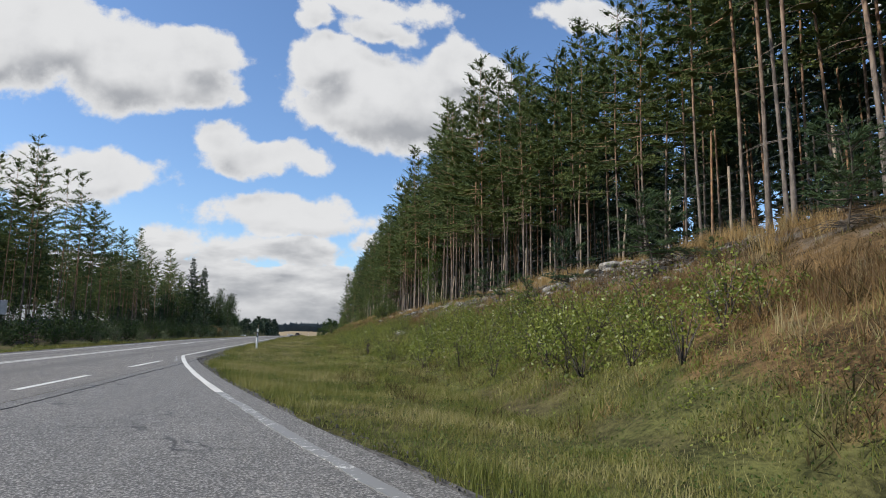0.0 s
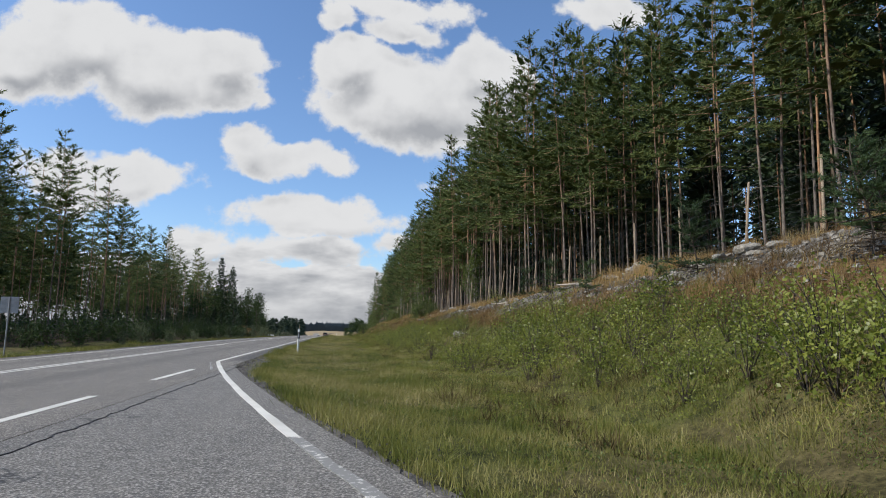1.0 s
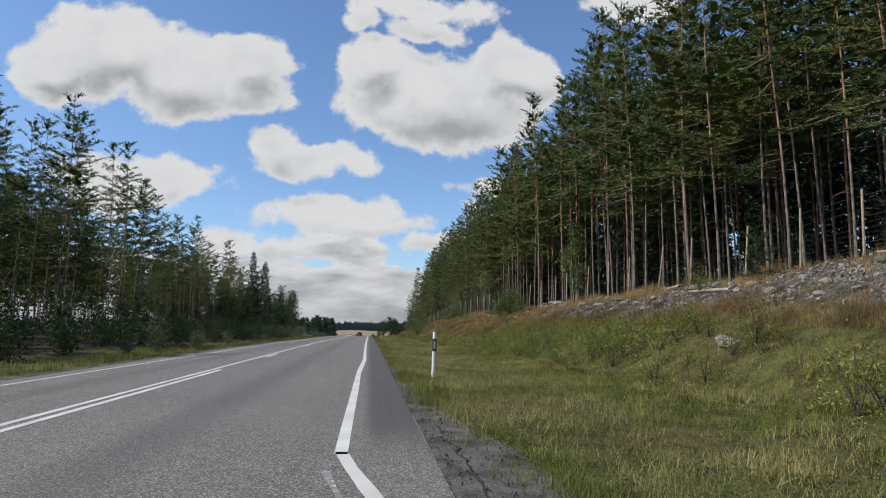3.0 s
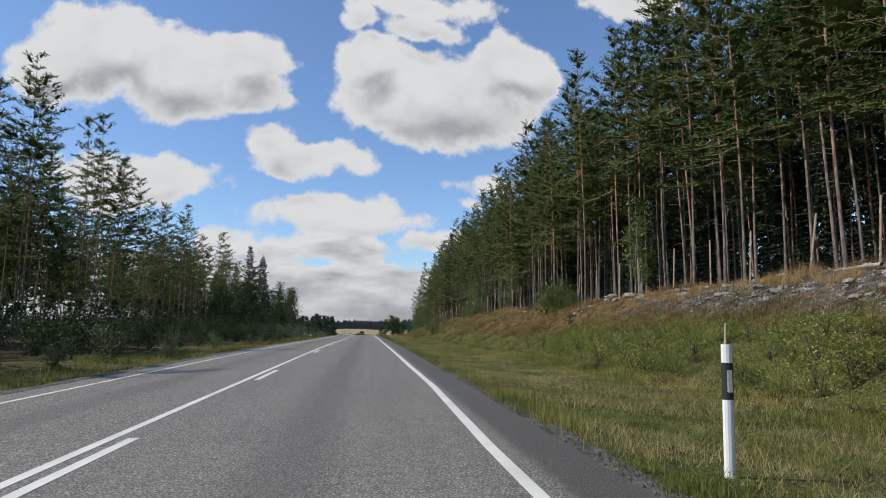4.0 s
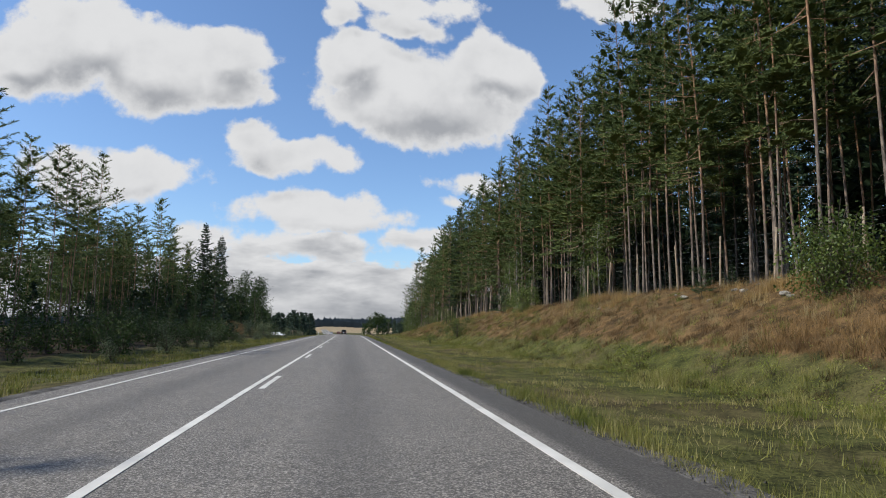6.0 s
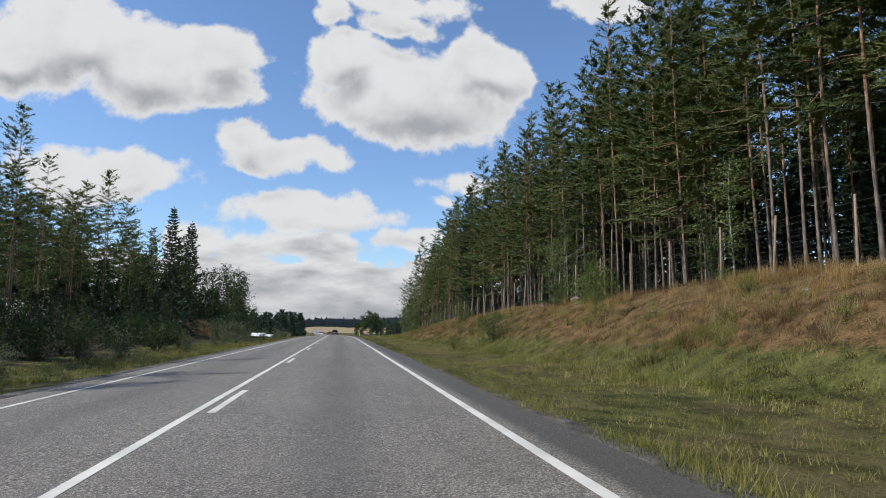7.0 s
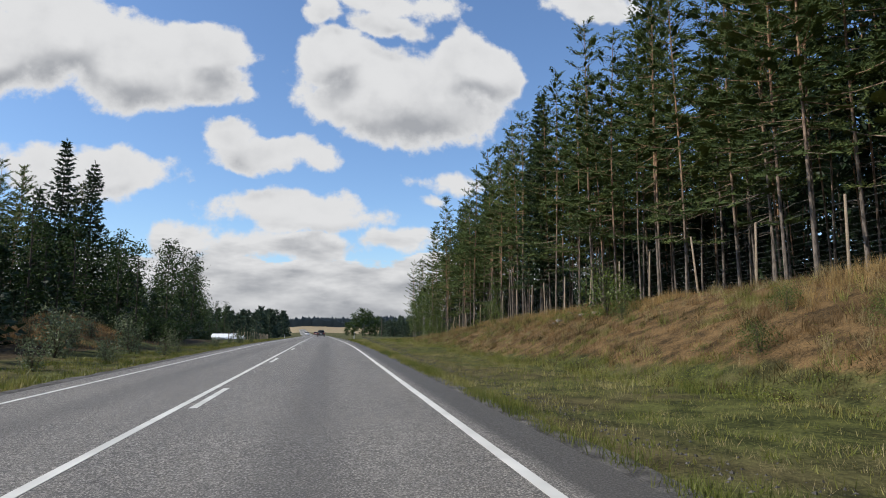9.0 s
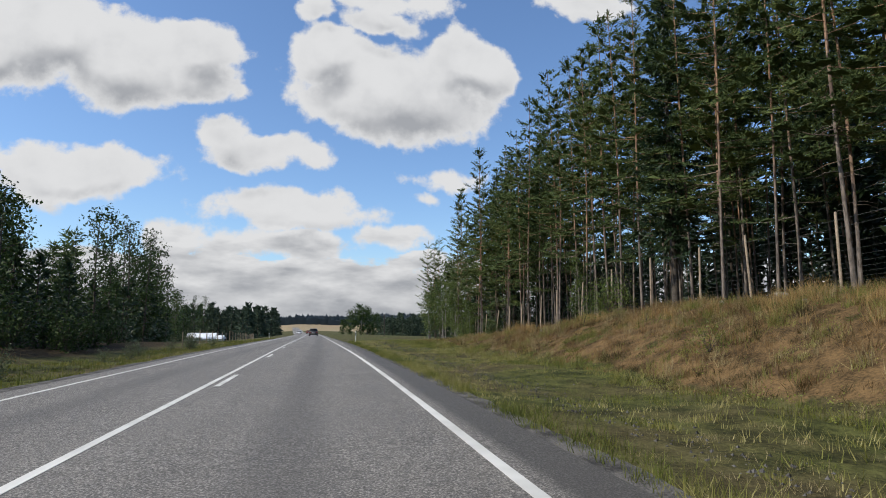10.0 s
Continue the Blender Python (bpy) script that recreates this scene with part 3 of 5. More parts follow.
def strip(y0, y1, middle, width, mat, name, lift=0.004, step=2.0, ragged=0.0):
    """A painted band along the road, a thin slab with its top just over the asphalt."""
    n = max(2, int((y1 - y0) / step) + 1)
    y = np.linspace(y0, y1, n)
    m = middle(y) if callable(middle) else np.full(n, middle)
    rng = np.random.default_rng(5)
    a = m - width / 2 + rng.normal(0, ragged, n) + road_shift(y)
    b = m + width / 2 + rng.normal(0, ragged, n) + road_shift(y)
    v = np.concatenate([np.stack([a, y, camber(a, y) + lift], -1), np.stack([b, y, camber(b, y) + lift], -1), np.stack([a, y, camber(a, y) - 0.01], -1), np.stack([b, y, camber(b, y) - 0.01], -1)])
    i = np.arange(n - 1)
    f = np.concatenate([np.stack([i, i + n, i + n + 1, i + 1], -1), np.stack([i + 2 * n, i, i + 1, i + 2 * n + 1], -1), np.stack([i + n, i + 3 * n, i + 3 * n + 1, i + n + 1], -1)])
    return np_mesh(name, v, f, mat)


part("centre_line", strip(-90, 890, -3.76, 0.11, PAINT, "centre_line"), road)
part("barrier_line", strip(-90, -8.6, -3.53, 0.11, PAINT, "barrier_line"), road)
part("edge_line", strip(-19.4, 890, lambda y: table(y, [-19.4, -9.5, -3.5, 3, 10, 20], [0.0, -0.01, 0.085, 0.05, 0.03, 0.0]), 0.118, PAINT, "edge_line", ragged=0.003), road, "white edge line")
part("edge_line", strip(-90, 890, -6.85, 0.10, PAINT, "edge_line", ragged=0.003), road, "white edge line")
for k in range(0, 45):
    y0 = 12.0 * k + (0.0 if k else -1.8)
    part("dash", strip(y0, y0 + 3.0, -3.53, 0.11, PAINT, "dash", step=1.5), road)
for y0 in (-26.4, -32.4, -38.4, -44.4, -50.4):
    part("dash", strip(y0, y0 + 3.2, 0.14, 0.13, PAINT, "dash", step=1.6), road)
part("taper_line", strip(-33.0, -19.3, bay_line, 0.115, PAINT, "taper_line", step=0.6, ragged=0.006), bay, "fresh white taper line")
part("taper_line", strip(-70.0, -33.0, bay_line, 0.13, OLD_PAINT, "taper_line", step=0.6, ragged=0.012), bay, "worn and faded white line")
part("ghost_line", strip(-23.4, -20.0, lambda y: bay_line(y) - 0.22, 0.05, OLD_PAINT, "ghost_line", step=0.5, ragged=0.01), bay, "trace of an older worn line")
wig = np.random.default_rng(8).normal(0, 0.02, 400)
part("crack", strip(-70, -17.5, lambda y: 1.02 + 0.006 * np.clip(-19 - y, 0, None) + np.interp(y, np.linspace(-70, -17, 400), wig), 0.015, TAR, "crack", 0.003, 0.12, 0.008), bay, "dark ragged crack along the joint")


def shoulder(name, y0, y1, inner, outer, label):
    y = np.arange(y0, y1, 0.4)
    rng = np.random.default_rng(11)
    w = np.linspace(0, 1, 5)
    a, b = inner(y), outer(y) + 0.12 * rough_noise(y * 0 + 3.0, y, 0.9, 12)
    X = a[:, None] + (b - a)[:, None] * w + road_shift(y)[:, None]
    Y = np.repeat(y[:, None], 5, 1)
    Z = np.maximum(land(X, Y), -0.10 + road_fall(Y)) + 0.012 + rng.normal(0, 0.004, X.shape)
    Z[:, 0] = camber(X[:, 0], y) - 0.012
    Z[:, -1] = land(X[:, -1], y) - 0.03
    v = np.stack([X, Y, Z], -1).reshape(-1, 3)
    i = (np.arange(len(y) - 1)[:, None] * 5 + np.arange(4)).ravel()
    return tagged(new(name, np_mesh(name, v, np.stack([i, i + 1, i + 6, i + 5], -1), GRAVEL)), label, "gravel", kind="structure")


shoulder("gravel_shoulder", -70, 170, lambda y: np.maximum(paved_edge(y), 0.785) - 0.01, lambda y: paved_edge(y) + table(y, [-30, -25, 0, 20], [0.12, 0.35, 0.34, 0.40]) + 0.85 * np.exp(-((y + 20.5) / 3.4) ** 2), "grey gravel strip between asphalt and verge")
shoulder("gravel_shoulder", -70, 170, lambda y: np.full(len(y), -7.54), lambda y: np.full(len(y), -7.95), "grey gravel strip beside the far lane")

# loose stones on the shoulder
rng = np.random.default_rng(21)
n = 7000
y = rng.uniform(-42, 110, n)
x = paved_edge(y) + np.abs(rng.normal(0.1, 0.28, n))
pile = Pile()
r = rng.uniform(0.006, 0.02, n)
tet = np.array([(1, 0, 0), (-0.5, 0.87, 0), (-0.5, -0.87, 0), (0, 0, 0.9)])
c = np.stack([x, y, np.maximum(land(x, y), -0.06) + 0.02], -1)
v = (c[:, None] + r[:, None, None] * (tet[None] + rng.normal(0, 0.2, (n, 4, 3)))).reshape(-1, 3)
q = np.arange(n)[:, None] * 4
pile.add(v, np.concatenate([q + (0, 1, 3), q + (1, 2, 3), q + (2, 0, 3)]))
tagged(new("loose_gravel", pile.mesh("loose_gravel", GRAVEL)), "loose pebbles along the asphalt edge", "gravel", kind="stuff")


# ---- trees ----
def pine(seed, height, bare, reach, detail=1.0, needle=0.21):
    """Trunk and crown of a Scots pine: a tall bare trunk, whorls of limbs, each limb with flat pads of needle sprays."""
    rng = np.random.default_rng(seed)
    wood, green = Pile(), Pile()
    hs = np.linspace(0, 1, 9)
    lean = rng.normal(0, 0.012, 2) * height
    sway = np.stack([lean[0] * hs ** 1.5 + 0.12 * np.sin(hs * 5 + seed), lean[1] * hs ** 1.5 + 0.12 * np.cos(hs * 4 + seed), hs * height], -1)
    sway[:, :2] -= sway[0, :2]
    r0 = 0.0030 * height + 0.006
    wood.tube(sway, r0 * (1 - hs) ** 0.8 + 0.012 + 0.35 * r0 * np.exp(-hs * 40), 7 if detail > 0.5 else 5)
    spine = lambda h: np.array([np.interp(h, sway[:, 2], sway[:, 0]), np.interp(h, sway[:, 2], sway[:, 1]), h])
    # dead limbs under the crown
    for _ in range(int(16 * detail)):
        h = rng.uniform(min(0.15, 0.5 * bare), bare + 0.05) * height
        a = rng.uniform(0, 6.28)
        d = np.array([np.cos(a), np.sin(a), rng.uniform(-0.25, 0.2)])
        ln = rng.uniform(0.2, 1.5)
        o = spine(h)
        wood.tube([o, o + d * ln * 0.6 + (0, 0, 0.03), o + d * ln + (0, 0, -0.10)], [0.013, 0.009, 0.004], 3)
    h = bare * height
    lop = rng.uniform(0, 6.28)
    fine = detail > 0.3
    small = min(1.0, 0.35 + height / 22)
    while h < height - 0.35:
        s = (h - bare * height) / (height * (1 - bare))
        n = rng.integers(4, 6)
        turn = rng.uniform(0, 6.28)
        for k in range(n):
            a = turn + k * 6.28 / n + rng.normal(0, 0.3)
            if s < 0.25 and rng.uniform() < 0.35:
                continue
            ln = reach * (1 - s) ** 0.8 * (0.65 + 0.35 * min(1, s * 5 + 0.2)) * rng.uniform(0.55, 1.25) * (1 + 0.2 * np.cos(a - lop)) + 0.25
            rise = -0.24 + 1.0 * s ** 1.3 + rng.normal(0, 0.15)
            out = np.array([np.cos(a), np.sin(a), 0.0])
            side = np.array([-np.sin(a), np.cos(a), 0.0])
            o = spine(min(height - 0.3, h + rng.normal(0, 0.28)))
            u = np.linspace(0, 1, 3)[:, None]
            pts = o + out * ln * u + np.array([0, 0, 1.0]) * ln * (rise * u + 0.20 * u ** 2)
            if detail > 0.5 or (fine and k == 0):
                wood.tube(pts, np.array([0.026, 0.016, 0.006]) * (0.6 + 0.5 * (1 - s)), 3)
            pads = max(1, int(round(ln * (1.3 if fine else 0.9) / small * rng.uniform(0.8, 1.2))))
            w = np.linspace(0.38 if pads > 1 else 0.75, 1.0, pads) + rng.normal(0, 0.05, pads)
            across = rng.uniform(0.4, 1.0, pads) * np.where(np.arange(pads) % 2, 1, -1) * (0.05 + 0.28 * ln * (1.15 - w))
            c = np.stack([np.interp(w, u[:, 0], pts[:, j]) for j in range(3)], -1) + side * across[:, None] + np.array([0, 0, 0.06])
            size = small * (0.26 + 0.10 * ln) * rng.uniform(0.75, 1.3, pads) * (1.0 if fine else 1.5)
            m = int(38 * detail ** 0.6 + 4) if fine else 10
            if fine:
                green.boughs(rng, c, out, side, rise + 0.4 * w, 0.5 * size)
            turn_by = rng.uniform(0, 6.28, (pads, m))
            far = rng.uniform(0.04, 1.1, (pads, m)) ** 0.6
            along, over = far * np.cos(turn_by), far * np.sin(turn_by)
            spot = (along * 1.15)[..., None] * out + (over * 0.85)[..., None] * side
            spot[..., 2] += (rise + 0.4 * w)[:, None] * along + 0.22 - 0.34 * far + rng.normal(0, 0.10, (pads, m))
            dd = along[..., None] * out * 0.8 + over[..., None] * side * 0.8 + out * 0.3 + np.array([0, 0, 0.28])
            cc = c[:, None] + spot * size[:, None, None]
            green.sprays(rng, cc.reshape(-1, 3), dd.reshape(-1, 3), needle / detail ** 0.4, 0.032 * small / detail ** (0.55 if fine else 0.8), 0.32)
        h += rng.uniform(0.85, 1.4) * (1.0 if detail > 0.5 else 1.1) * min(1.0, 0.15 + height / 14)
    o = spine(height)
    green.sprays(rng, np.repeat(o[None], 14, 0) - rng.uniform(0, 0.7, (14, 1)) * (0, 0, 1), np.tile((0, 0, 0.8), (14, 1)), needle, 0.05, 0.4)
    return wood, green


def plain_conifer(seed, height, reach, tufts=110, coarse=1.0):
    """A distant conifer: a short trunk and a cone of coarse tufts."""
    rng = np.random.default_rng(seed)
    wood, green = Pile(), Pile()
    wood.tube([(0, 0, 0), (0, 0, height * 0.9)], [0.012 * height, 0.03], 4)
    s = rng.uniform(0.02, 1, tufts) ** 1.2
    a = rng.uniform(0, 6.28, tufts)
    r = reach * (1 - s) * rng.uniform(0.3, 1.0, tufts)
    c = np.stack([r * np.cos(a), r * np.sin(a), s * height * 0.96], -1)
    d = np.stack([np.cos(a), np.sin(a), -0.35 + s], -1)
    green.sprays(rng, c, d, coarse * (0.10 * height + 0.2), coarse * (0.035 * height + 0.05), 0.35)
    green.sprays(rng, np.tile((0, 0, height * 0.88), (4, 1)), np.tile((0, 0, 1.0), (4, 1)), height * 0.1, 0.12, 0.1)
    return wood, green


def spruce(seed, height, reach, low=0.06, detail=1.0):
    """Trunk and crown of a spruce: tiers of drooping boughs to near the ground."""
    rng = np.random.default_rng(seed)
    wood, green = Pile(), Pile()
    hs = np.linspace(0, 1, 7)
    wood.tube(np.stack([0 * hs, 0 * hs, hs * height], -1), (0.009 * height + 0.01) * (1 - hs) + 0.01, 6)
    h = low * height
    gap = max(0.16, height * 0.022)
    while h < height - 0.1:
        s = h / height
        n = rng.integers(5, 8)
        turn = rng.uniform(0, 6.28)
        for k in range(n):
            a = turn + k * 6.28 / n + rng.normal(0, 0.2)
            ln = reach * (1 - s) ** 0.8 * rng.uniform(0.45, 1.2) + 0.08
            out = np.array([np.cos(a), np.sin(a), 0.0])
            side = np.cross(out, (0, 0, 1))
            m = max(3, int(ln * 9 * detail + 2))
            w = rng.uniform(0.1, 1.0, m)
            drop = (-0.35 * (1 - s) + 0.35 * s) * w + 0.22 * w ** 2
            c = np.array([0, 0, h]) + out * (ln * w)[:, None] + np.array([0, 0, 1.0]) * (ln * drop)[:, None] + side * (rng.normal(0, 0.16, m) * ln * (1.1 - w))[:, None]
            cc = np.repeat(c, 3, 0)
            dd = np.repeat(np.tile(out + (0, 0, -0.25), (m, 1)), 3, 0)
            green.sprays(rng, cc, dd, 0.05 * height ** 0.5 + 0.14, 0.012 * height ** 0.5 + 0.018, 0.5)
            if detail > 0.8:
                wood.tube([(0, 0, h), c[np.argmax(w)]], [0.012, 0.004], 3)
        h += gap * rng.uniform(0.8, 1.2)
    green.sprays(rng, np.tile((0, 0, height - 0.15), (8, 1)), np.tile((0, 0, 1.0), (8, 1)), 0.1 + 0.015 * height, 0.03, 0.25)
    return wood, green


def birch(seed, height, reach, leaf=0.13, count=2600, low=0.18):
    """Trunk and crown of a birch or aspen: thin rising limbs and loose clumps of leaves."""
    rng = np.random.default_rng(seed)
    wood, green = Pile(), Pile()
    hs = np.linspace(0, 1, 8)
    spine = np.stack([0.25 * np.sin(hs * 3 + seed) * hs, 0.2 * np.cos(hs * 4 + seed) * hs, hs * height], -1)
    wood.tube(spine, (0.008 * height + 0.008) * (1 - hs) ** 0.8 + 0.008, 6)
    limbs = int(12 + height * 2.2)
    per = max(10, count // limbs)
    for k in range(limbs):
        s = low + (0.97 - low) * (k + rng.uniform(0, 1)) / limbs
        o = np.array([np.interp(s, hs, spine[:, j]) for j in range(3)])
        a = rng.uniform(0, 6.28)
        ln = reach * (0.35 + 0.65 * np.sin(np.pi * np.clip((s - low) / (1 - low), 0, 1) ** 0.75) ** 0.8) * rng.uniform(0.55, 1.2)
        out = np.array([np.cos(a), np.sin(a), rng.uniform(0.35, 0.95)])
        u = np.linspace(0, 1, 4)[:, None]
        pts = o + out * ln * u - np.array([0, 0, 0.35]) * ln * u ** 2
        wood.tube(pts, np.linspace(0.022, 0.005, 4) * (height / 9) ** 0.5, 3)
        w = rng.uniform(0.2, 1.08, per)
        c = np.stack([np.interp(w, u[:, 0], pts[:, j]) for j in range(3)], -1)
        clump = rng.integers(0, 6, per)
        c = c + rng.normal(0, 0.16 * reach, (6, 3))[clump] * (0.4 + 0.6 * w)[:, None] + rng.normal(0, 0.10 * reach, (per, 3))
        green.leaves(rng, c, leaf)
    return wood, green


def bush(seed, height, reach, leaf=0.07, count=700, stems=9):
    """Many stems from one foot, each with leaves along it."""
    rng = np.random.default_rng(seed)
    wood, green = Pile(), Pile()
    per = count // stems
    for k in range(stems):
        a = rng.uniform(0, 6.28)
        out = np.array([np.cos(a), np.sin(a), 0.0]) * reach * rng.uniform(0.15, 1.0)
        top = height * rng.uniform(0.55, 1.05)
        u = np.linspace(0, 1, 5)[:, None]
        pts = out * (0.15 + 0.85 * u) * u ** 0.5 + np.array([0, 0, top]) * u + rng.normal(0, 0.03, (5, 3)) * u
        wood.tube(pts, np.linspace(0.012, 0.003, 5) * (height ** 0.5), 3)
        w = rng.uniform(0.12, 1.05, per)
        c = np.stack([np.interp(w, u[:, 0], pts[:, j]) for j in range(3)], -1)
        c += rng.normal(0, 1, (per, 3)) * (0.10 * reach + 0.04 + 0.08 * height * (1 - w)[:, None])
        c[:, 2] = np.abs(c[:, 2])
        green.leaves(rng, c, leaf)
    return wood, green


def tree_thing(name, label, category, piles, bark, leaf, group="", trunk="trunk", crown="crown"):
    """One plant: an Empty at its foot with its wood and its leaves as parts."""
    ob = tagged(new(name), label, category, group)
    ob.empty_display_size = 0.3
    wood, green = piles
    part(trunk, wood.mesh(trunk, bark, True), ob)
    part(crown, green.mesh(crown, leaf), ob)
    return ob


def plant(kinds, spots, scale=(0.9, 1.1), seed=1, sink=0.05):
    """The first spots take the plants themselves, the rest their copies."""
    rng = np.random.default_rng(seed)
    used = set()
    for k, (x, y, *own) in enumerate(spots):
        ob = kinds[k % len(kinds)]
        s = (own[0] if own else 1.0) * rng.uniform(*scale)
        m = pose(x, y, float(land(x, y)) - sink, 0, 0, rng.uniform(0, 360))
        if ob.name in used:
            ob = copy_thing(ob, m)
        else:
            used.add(ob.name)
            ob.matrix_basis = m
        ob.scale = (s, s, s * rng.uniform(0.95, 1.05))


def scatter(rng, n, xs, ys, apart, keep=None, old=()):
    """Spots in a rectangle, no two nearer than apart."""
    out = list(old)
    got = []
    for _ in range(n * 30):
        if len(got) >= n:
            break
        x, y = rng.uniform(*xs), rng.uniform(*ys)
        if keep and not keep(x, y):
            continue
        if all((x - a) ** 2 + (y - b) ** 2 > apart ** 2 for a, b, *_ in out):
            out.append((x, y))
            got.append((x, y))
    return got


# ---- the pine wood on the bank ----
rng = np.random.default_rng(31)
known = [(17.3, -7.5), (18.2, -1.0), (20.8, 3.7), (19.8, 24.9), (16.5, 78.2), (18.1, 76.3), (17.0, 108.5), (14.7, 112.0), (16.4, 129.0), (18.5, -20.0), (19.5, -26.0), (21.5, -30.0)]
set_back = lambda y: float(table(y, [0, 60, 112, 128, 170], [1.5, 2.2, 2.6, 0.8, 0.0]))
edge_spots = known + scatter(rng, 74, (12.0, 20.5), (-36, 168), 1.9, lambda x, y: fence_line(y) + set_back(y) < x < fence_line(y) + 3.6 + set_back(y), known)
thin_spots = scatter(rng, 84, (13.5, 20.5), (-36, 150), 1.3, lambda x, y: fence_line(y) + 0.7 + set_back(y) < x < fence_line(y) + 6.5, edge_spots)
mid_spots = thin_spots + scatter(rng, 100, (15, 28), (-40, 170), 1.9, lambda x, y: x > fence_line(y) + 4.5, edge_spots + thin_spots)


def fit_scale(y, x=40.0):
    """How tall the pines grow: lower over the stony cut and towards the wood's end."""
    tall = float(table(y, [-40, 10, 80, 130, 140, 153, 165], [1.0, 1.0, 0.93, 0.86, 0.82, 0.75, 0.66]))
    cut = float(table(y, [-25, -20, -5, 4], [0, 1, 1, 0]))
    return tall * (1 - cut * (1 - min(1.0, 0.62 + 0.036 * (max(x, 16.5) - 16.5))))


def edge_pines(first, bares, reaches, detail=1.0):
    return [tree_thing("pine_tree", "tall Scots pine with bare orange trunk at the forest edge" if b > 0.25 else "Scots pine with a low full crown at the forest edge", "tree", pine(first + k, 20.5 + 0.5 * (k % 3), b, r, detail), PINE_BARK, NEEDLES, "pines of the bank wood") for k, (b, r) in enumerate(zip(bares, reaches))]


for kinds, y0, y1, seed in ((edge_pines(100, (0.36, 0.50, 0.29, 0.43), (2.8, 2.4, 3.0, 2.6)), -99, 52, 41), (edge_pines(110, (0.20, 0.36, 0.27), (3.0, 2.6, 2.9)), 52, 100, 40), (edge_pines(120, (0.18, 0.34, 0.26), (2.9, 2.7, 3.0)), 100, 140, 39), (edge_pines(130, (0.07, 0.16, 0.11), (2.9, 2.7, 3.0), 0.8), 140, 200, 38)):
    plant(kinds, [(x, y, fit_scale(y, x)) for x, y in edge_spots if y0 <= y < y1], (0.93, 1.08), seed)
MID_PINES = [tree_thing("pine_tree", "slender Scots pine inside the dense wood", "tree", pine(140 + k, 20.0 + k % 3, 0.36 + 0.04 * k, 2.7, 0.32), PINE_BARK, NEEDLES, "pines of the bank wood") for k in range(4)]
plant(MID_PINES, [(x, y, fit_scale(y, x)) for x, y in mid_spots], (0.92, 1.08), 42)


def wood_stuff(name, label, piles, spots, bark, leaf, seed, scale=(0.85, 1.1), drop=0.1):
    """A wood that nobody could count, trunks and needles in two meshes."""
    rng = np.random.default_rng(seed)
    made = [(w.arrays(), g.arrays()) for w, g in piles]
    trunks, crowns = Pile(), Pile()
    for k, (x, y, *own) in enumerate(spots):
        a, s = rng.uniform(0, 6.28), rng.uniform(*scale) * (own[0] if own else 1.0)
        turn = np.array([[np.cos(a), -np.sin(a), 0], [np.sin(a), np.cos(a), 0], [0, 0, 1]]) * s
        at = np.array([x, y, float(land(x, y)) - drop])
        for into, (v, f) in zip((trunks, crowns), made[k % len(made)]):
            into.add(v @ turn.T + at, f)
    ob = tagged(new(name), label, "forest", kind="stuff")
    part("trunks", trunks.mesh("trunks", bark, True), ob)
    part("crowns", crowns.mesh("crowns", leaf), ob)
    return ob


back = scatter(rng, 330, (21, 56), (-62, 172), 1.7, lambda x, y: x > fence_line(y) + 7, mid_spots)
# pine crowns in the darker spruce colour: the wood's inner shade is painted in
wood_stuff("back_forest", "close-set pines behind the wood's edge, crowns darkened as shade", [pine(160 + k, 20.5, 0.40 + 0.06 * k, 3.0, 0.17, 0.45) for k in range(3)], [(x, y, fit_scale(y)) for x, y in back], PINE_BARK, SPRUCE, 43)
under = scatter(rng, 200, (15, 58), (-40, 172), 2.2, lambda x, y: x > fence_line(y) + 6)
wood_stuff("forest_undergrowth", "dark young spruces under the pines", [plain_conifer(170 + k, 2.6 + 1.3 * k, 1.0 + 0.2 * k, 300, 0.42) for k in range(3)], under, TWIG, SPRUCE, 44, (0.5, 1.1))
# dark conifers added as a backdrop that stands in for the wood's inner shade
deep = scatter(rng, 190, (30, 54), (-62, 172), 2.0, lambda x, y: x > fence_line(y) + 17)
wood_stuff("forest_depth", "dark filler conifers added for the shade deep in the wood", [plain_conifer(180 + k, 14.0 + 1.5 * k, 2.7, 560, 0.52) for k in range(3)], [(x, y, fit_scale(y)) for x, y in deep], TWIG, SPRUCE, 49, (0.75, 1.12))

end = scatter(rng, 95, (15.5, 46), (142, 178), 1.7)
wood_stuff("forest_depth", "dark young spruces closing the end of the wood", [plain_conifer(185 + k, 6.5 + 1.5 * k, 1.7, 520, 0.42) for k in range(3)], end, TWIG, SPRUCE, 59, (0.7, 1.15))
BANK_SPRUCE = [tree_thing("spruce_tree", "dark pointed spruce rising among the pines", "tree", spruce(190, 20.0, 2.6, 0.15, 1.0), TWIG, SPRUCE)]
plant(BANK_SPRUCE, [(16.1, 111.2)], (1.0, 1.0), 50)

